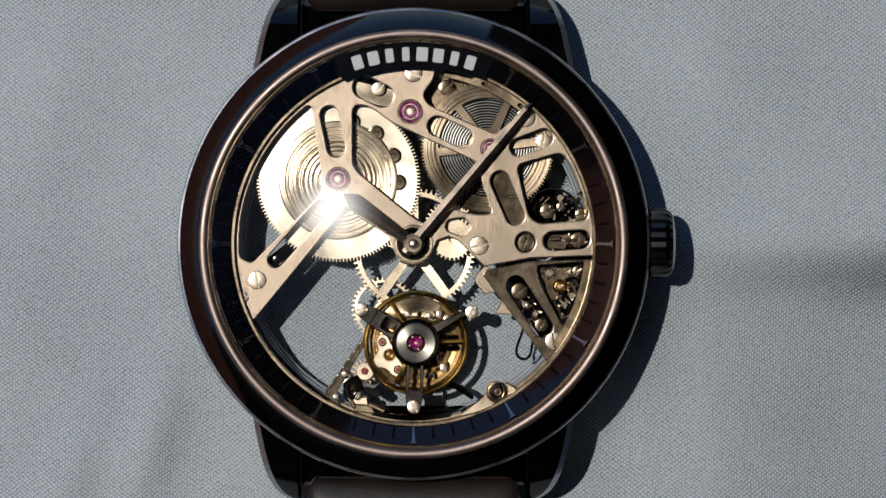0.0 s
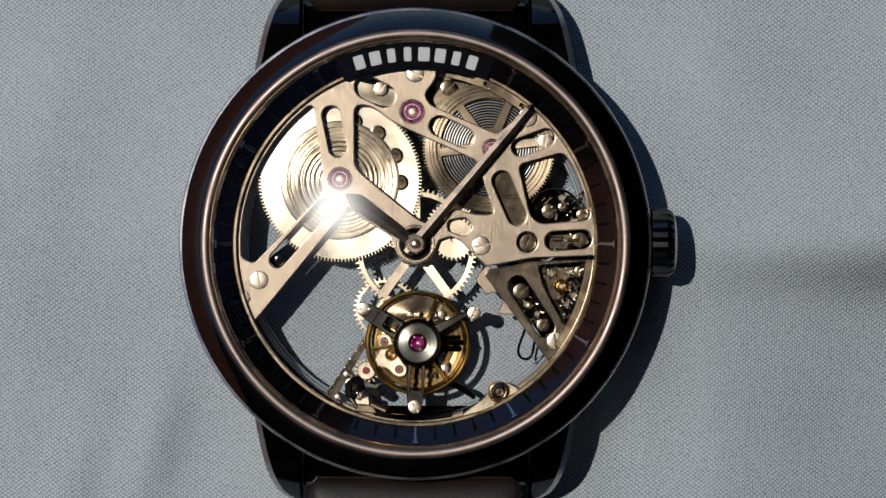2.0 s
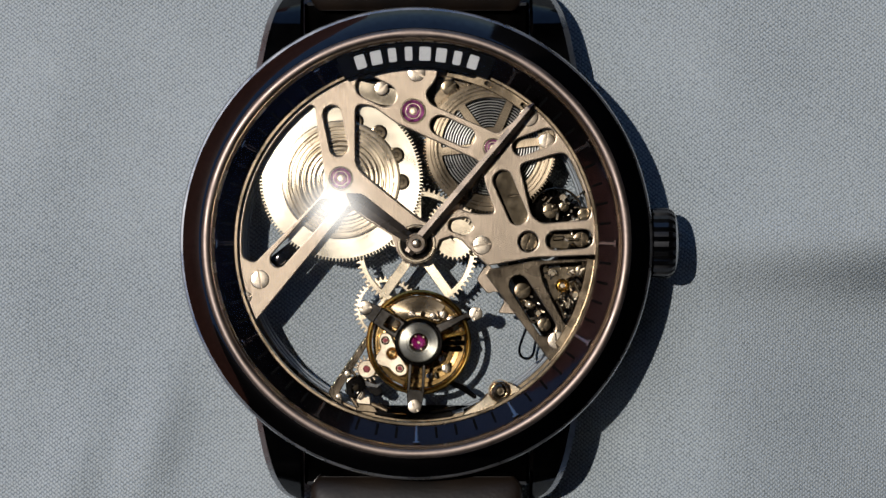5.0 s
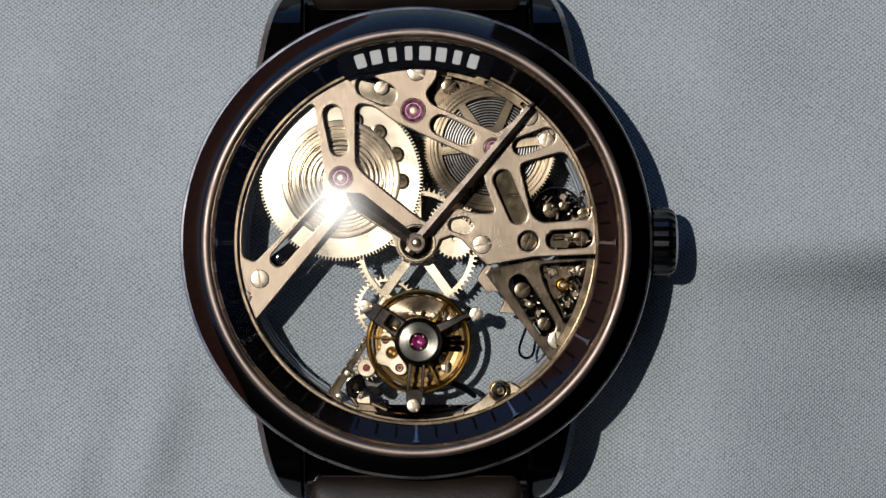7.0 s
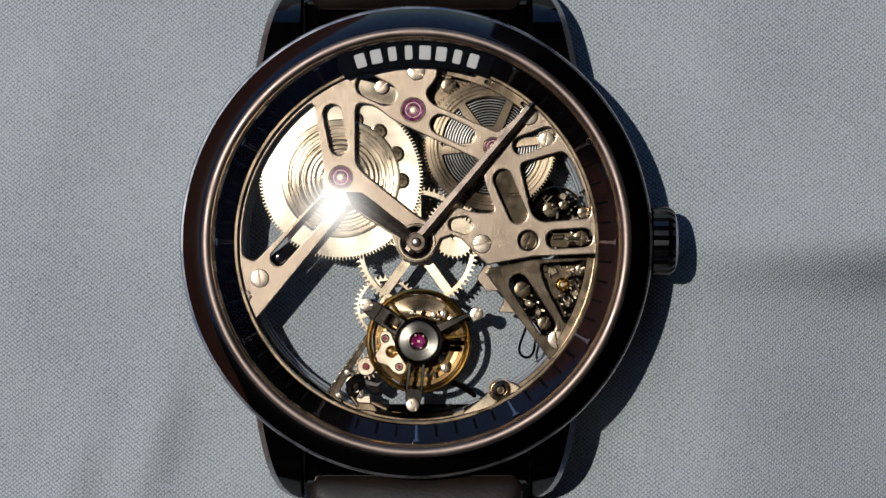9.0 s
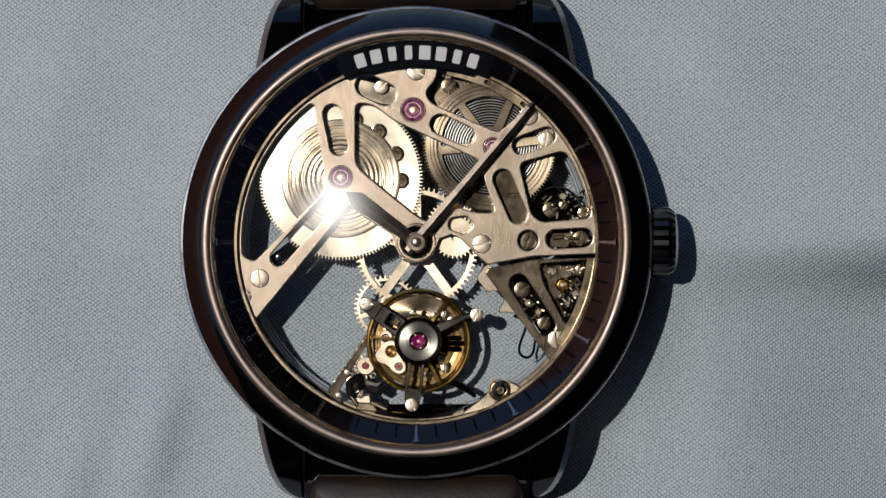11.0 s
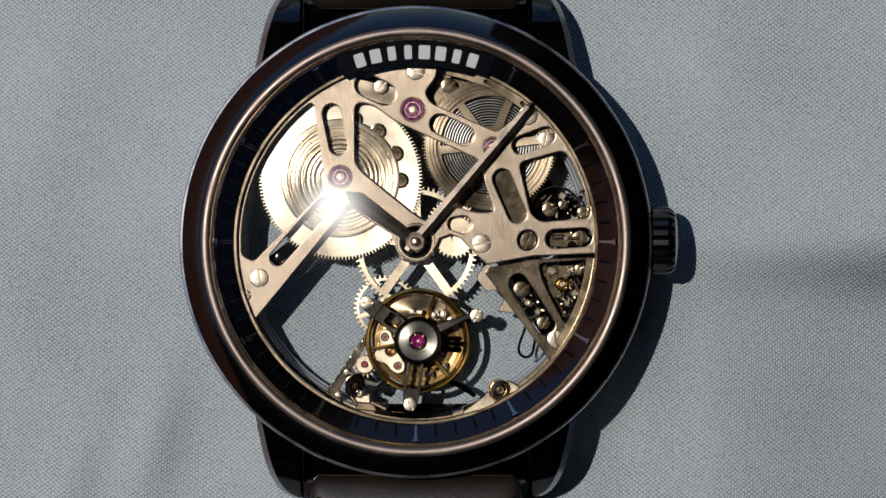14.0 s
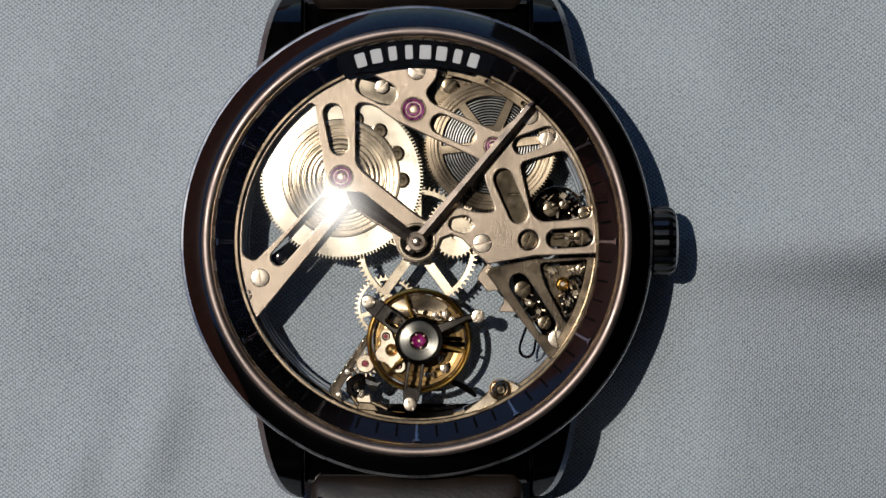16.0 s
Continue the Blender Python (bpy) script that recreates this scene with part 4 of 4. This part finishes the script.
def build_pointers():
    def hand(length, w0, w1, tip, tail, ridge):
        bm = bmesh.new()
        rows = [(-tail, w0 * 0.8, 0), (0, w0, 0), (length - tip, w1, 0), (length, 0.12, 0)]
        secs = []
        for y, w, _ in rows:
            secs.append([bm.verts.new(p) for p in ((-w / 2, y, 0), (w / 2, y, 0), (w / 2, y, 0.1), (0, y, 0.1 + ridge), (-w / 2, y, 0.1))])
        for a, b in zip(secs, secs[1:]):
            for i in range(5):
                bm.faces.new((a[i], a[(i + 1) % 5], b[(i + 1) % 5], b[i]))
        bm.faces.new(secs[0])
        bm.faces.new(secs[-1])
        return bm
    h = part("hour_hand", hand(7.6, 0.95, 1.5, 1.1, 0.9, 0.16), M_HAND, watch, "short brushed bronze hour hand", at=(0, 0, 6.75), turn=54.5, smooth=8)
    part("hand_boss", drum(0.95, 0.0, 0.22), M_HAND, h)
    m = part("minute_hand", hand(16.2, 1.0, 0.72, 0.7, 1.1, 0.12), M_HAND, watch, "long brushed bronze minute hand", at=(0, 0, 7.1), turn=-40.1, smooth=8)
    part("hand_boss", drum(0.8, 0.0, 0.28), M_HAND, m)
    part("hand_pin", lathe([(0, 0.28), (0.42, 0.28), (0.42, 0.42), (0.3, 0.55), (0.12, 0.6), (0, 0.61)], 24, closed=False), M_SCREW, m, "bright steel hand pin")
    part("cannon_tube", drum(0.45, 4.5, 6.75), M_STEEL, watch, "steel cannon tube")


# ---- tourbillon: the cage turns slowly, the balance swings in it ----
CX, CY = 0.2, -8.75


def build_tourbillon():
    part("tourbillon_bearing", drum(2.6, 3.0, 3.4, 0.1, 40), M_WORKS, watch, "dark brass lower bearing", at=(CX, CY, 0))
    cage = part("tourbillon_cage", lathe([(1.77, 6.15), (2.14, 6.15), (2.14, 6.45), (2.06, 6.54), (1.86, 6.54), (1.77, 6.48)], 48), M_DARK, watch,
                "turning dark steel tourbillon cage with three arms", at=(CX, CY, 0))
    part("cage_hub", lathe([(0.83, 6.2), (1.76, 6.2), (1.76, 6.58), (1.68, 6.68), (1.1, 6.7), (1.06, 6.66), (0.98, 6.66), (0.94, 6.72), (0.86, 6.72), (0.83, 6.6)], 48), M_TURNED, cage, "turned steel hub disc")
    part("cage_jewel", lathe([(0.15, 6.3), (0.62, 6.3), (0.62, 6.62), (0.56, 6.7), (0.42, 6.56), (0.3, 6.5), (0.15, 6.5)], 32), M_MAGENTA, cage, "deep magenta ruby bearing", smooth=50)
    for a in (48, 118, 200, 290):
        part("jewel_stud", drum(0.1, 6.5, 6.76, 0.05, 12), M_BRIGHT, cage, "small gilt stud round the ruby", at=(0.6 * math.cos(radians(a)), 0.6 * math.sin(radians(a)), 0))
    part("jewel_seat", lathe([(0.63, 6.3), (0.82, 6.3), (0.82, 6.68), (0.76, 6.74), (0.7, 6.68), (0.63, 6.64)], 24), M_WORKS, cage, "bronze jewel seat")
    part("cage_pivot", drum(0.14, 6.2, 6.6, 0.05, 16), M_BRIGHT, cage, "bright pivot end")
    for a in (26.0, 146.0, 265.5):
        tip = plate(rounded([(4.2, -0.8), (5.2, -0.7), (6.2, -0.45), (6.2, 0.45), (5.2, 0.7), (4.2, 0.8)], 0.2), (), 5.9, 6.4, 0.08)
        if a < 100:
            tip.free()
            arm = plate(rounded([(1.9, -0.15), (4.6, 0.0), (6.2, -0.3), (6.2, 0.35), (4.6, 0.5), (1.9, 0.75)], 0.1), (), 6.0, 6.45, 0.1)
        elif a < 200:
            arm = merged(plate([(1.9, -0.85), (4.4, -0.8), (4.4, 0.8), (1.9, 0.85)], [rounded([(2.25, -0.55), (3.45, -0.6), (3.45, 0.42), (2.25, 0.45)], 0.2)], 6.05, 6.5, 0.1), tip)
        else:
            arm = merged(plate([(1.95, 0.46), (4.4, 0.5), (4.4, 0.78), (1.9, 0.75)], (), 6.1, 6.5, 0.06),
                         plate([(1.95, -0.46), (4.4, -0.5), (4.4, -0.78), (1.9, -0.75)], (), 6.1, 6.5, 0.06), tip)
        ob = part("cage_arm", arm, M_ARM, cage, "dark steel cage arm", turn=a)
        part("cage_screw", merged(screw(0.6, 6.72, 0.7, 0.2), drum(0.3, 6.3, 6.62)), M_SCREW, cage, "bright screw on the cage arm", at=(5.65 * math.cos(radians(a)), 5.65 * math.sin(radians(a)), 0), turn=a + 35)
        part("cage_pillar", drum(0.45, 3.5, 5.95), M_DARK, cage, "dark pillar", at=(5.65 * math.cos(radians(a)), 5.65 * math.sin(radians(a)), 0))
    part("cage_floor", lathe([(0.5, 4.1), (4.1, 4.1), (4.1, 4.36), (4.04, 4.42), (3.72, 4.42), (3.66, 4.22), (3.3, 4.2), (3.24, 4.4), (2.86, 4.44), (2.8, 4.2), (2.3, 4.2), (2.24, 4.4), (0.5, 4.4)], 96), M_BRONZE, cage, "bronze turned disc of the cage floor")
    for a in (26.0, 146.0, 265.5):
        part("lower_arm", plate([(3.8, -0.3), (5.6, -0.3), (5.6, 0.3), (3.8, 0.3)], (), 3.45, 3.8, 0.05), M_DARK, cage, turn=a)
    top = plate(rounded(arc(4.0, 52, 150, 16) + arc(2.3, 150, 52, 10), 0.2), (), 4.42, 4.6, 0.05)
    part("cage_plate", top, M_CRESCENT, cage, "champagne crescent plate under the balance")
    # pallet bridge with jewels
    pb = plate(rounded([(-3.6, 0.3), (-3.2, 0.95), (-2.5, 0.8), (-2.25, 0.1), (-2.0, -0.35), (-1.75, -0.55), (-1.65, -1.3), (-1.35, -1.75), (-1.0, -2.2), (-1.1, -2.85),
                        (-1.7, -3.1), (-2.3, -2.8), (-2.7, -2.25), (-3.5, -2.05), (-4.0, -1.7), (-3.75, -1.0), (-3.35, -0.5)], 0.4),
               [arc(0.5, 0, 340, 17, -2.38, -1.0)], 4.5, 4.9, 0.08)
    part("pallet_bridge", pb, M_BRIGHT, cage, "bright gilt pallet bridge with rubies")
    for x, y in ((-2.97, 0.17), (-1.72, -2.33)):
        part("jewel_ring", lathe([(0.25, 4.85), (0.38, 4.85), (0.38, 4.94), (0.32, 4.98), (0.25, 4.94)], 24), M_WORKS, cage, "brown ring round a ruby", at=(x, y, 0))
        part("bridge_jewel", drum(0.24, 4.7, 4.96, 0.08, 20), M_RED, cage, "small ruby", at=(x, y, 0))
    part("bridge_hole", drum(0.46, 4.42, 4.66, 0.16, 20), M_BRONZE, cage, "sunk bronze bearing", at=(-2.38, -1.0, 0))
    esc = part("escape_wheel", wheel(1.25, 16, 0.35, 4.2, 4.45, 0.2), M_BRIGHT, cage, "toothed bright escape wheel", at=(-4.65, -2.35, 0))
    part("escape_jewel", drum(0.28, 4.6, 4.95, 0.08, 16), M_RED, cage, "small ruby", at=(-4.65, -2.35, 0))
    part("escape_bridge", lathe([(0.34, 4.5), (0.85, 4.5), (0.85, 4.75), (0.75, 4.82), (0.34, 4.82)], 24), M_BRIGHT, cage, "bright round escape bridge", at=(-4.65, -2.35, 0))
    part("escape_arm", plate(rounded([(-5.6, -3.6), (-4.2, -3.2), (-3.2, -4.4), (-3.8, -4.9)], 0.3), (), 3.7, 4.3, 0.06), M_DARK, cage, "dark arm below the escape wheel")
    for x, y, r in ((2.4, -2.4, 0.4), (2.9, 1.9, 0.4), (2.2, 2.4, 0.35), (-0.6, 2.5, 0.3), (1.3, 2.3, 0.3), (2.0, -1.5, 0.3), (0.9, -3.0, 0.3)):
        part("cage_stud", screw(r, 4.85, 0.6, 0.12), M_SCREW, cage, "small gilt screw", at=(x, y, 0), turn=40 * x)
    for k, (y0, y1, x1) in enumerate(((-0.85, -0.45, 3.7), (-0.3, 0.05, 4.0), (0.2, 0.5, 3.6))):
        part("cock", plate(rounded([(1.5, y0), (x1, y0 - 0.05), (x1 + 0.15, (y0 + y1) / 2), (x1, y1 + 0.05), (1.5, y1)], 0.1), (), 4.4, 4.85 + 0.1 * k, 0.1), M_DARK, cage, "dark cock under the balance")
    # small fittings of the cage beside the balance staff
    rnd = random.Random(11)
    for r, a in ((2.5, 30), (2.9, 38), (3.3, 33), (2.6, 48), (3.1, 55), (2.4, 64), (2.5, 82), (3.0, 305), (2.7, 318), (3.3, 296), (2.5, 335), (3.4, 322)):
        l, w = rnd.uniform(0.3, 0.6), rnd.uniform(0.16, 0.3)
        bm = plate(rounded([(-l / 2, -w / 2), (l / 2, -w / 2), (l / 2, w / 2), (-l / 2, w / 2)], 0.08, 2), (), 4.4, rnd.uniform(4.75, 5.05), 0.1)
        bmesh.ops.rotate(bm, verts=bm.verts, cent=(0, 0, 4.6), matrix=Matrix.Rotation(radians(rnd.uniform(-14, 14)), 3, 'Y'))
        part("cage_fitting", bm, rnd.choice((M_SCREW, M_BRIGHT, M_WORKS, M_STEEL)), cage, "small polished fitting of the cage", at=(r * math.cos(radians(a)), r * math.sin(radians(a)), 0), turn=rnd.uniform(0, 180))
    # balance wheel
    bal = part("balance_wheel", lathe([(4.22, 5.2), (4.55, 5.2), (4.65, 5.3), (4.66, 5.55), (4.6, 5.66), (4.5, 5.72), (4.4, 5.72), (4.3, 5.64), (4.2, 5.5), (4.16, 5.3)], 96), M_GOLD, cage,
               "swinging yellow gold balance wheel rim")
    for k in range(3):
        part("spoke", plate([(0.4, -0.17), (4.2, -0.14), (4.2, 0.14), (0.4, 0.17)], (), 5.3, 5.55, 0.04), M_GOLD, bal, turn=64 + 120 * k)
    part("balance_staff", drum(0.5, 4.2, 6.15), M_STEEL, bal, "steel balance staff")
    pts = [((0.7 + 1.1 * i / 179) * math.cos(i / 179 * 2 * math.pi * 6), (0.7 + 1.1 * i / 179) * math.sin(i / 179 * 2 * math.pi * 6), 5.8) for i in range(180)]
    part("hairspring", tube(pts, 0.035, 5), M_COIL, bal, "fine coiled hairspring")
    return cage, bal, esc


build_case()
for sx in (-1, 1):
    for sy in (-1, 1):
        build_lug(sx, sy)
for sy in (-1, 1):
    build_end_block(sy)
    build_strap(sy)
build_crown()
build_chapter_ring()
part("train_bridge", main_bridge(), M_BRIDGE, watch, "openwork champagne bridge brushed lengthwise", smooth=8)
part("lower_bridge", lower_bridge(), M_SHADED, watch, "slotted diagonal champagne bridge", smooth=8)
for n, b, m, l in base_plate():
    part(n, b, m, watch, l)
build_train()
build_jewel(-0.3, 11.7, 6.28, 1.1)
build_jewel(-6.7, 5.75, 6.28, 1.05)
build_jewel(6.75, 8.45, 6.26, 0.85)
build_screws()
build_pointers()
CAGE, BALANCE, ESCAPE = build_tourbillon()


def motions():
    """Slowed sixteen times: the cage creeps clockwise, the balance swings once in four seconds, the escape wheel steps at each beat."""
    walk(CAGE, [(t, pose(CX * MM, CY * MM, 0, 0, 0, -0.38 * (t - 7.0))) for t in (0.0, 4.0, 8.0, 12.0, 16.0)])
    period, rest, swing = 4.01, 7.6, 268.0
    rows = []
    for i in range(481):
        t = i / 30
        rows.append((t, pose(0, 0, 0, 0, 0, swing * (1 - math.cos(2 * math.pi * (t - rest) / period)))))
    walk(BALANCE, rows)
    steps = [(0.0, pose(-4.65 * MM, -2.35 * MM, 0, 0, 0, 0))]
    for k in range(8):
        beat = rest + period * (0.25 + 0.5 * (k - 4))
        for dt, turn in ((-0.1, 12.0 * k), (0.1, 12.0 * (k + 1))):
            if 0.0 < beat + dt < 16.0:
                steps.append((beat + dt, pose(-4.65 * MM, -2.35 * MM, 0, 0, 0, turn)))
    steps.append((16.0, pose(-4.65 * MM, -2.35 * MM, 0, 0, 0, 96.0)))
    walk(ESCAPE, steps)


motions()
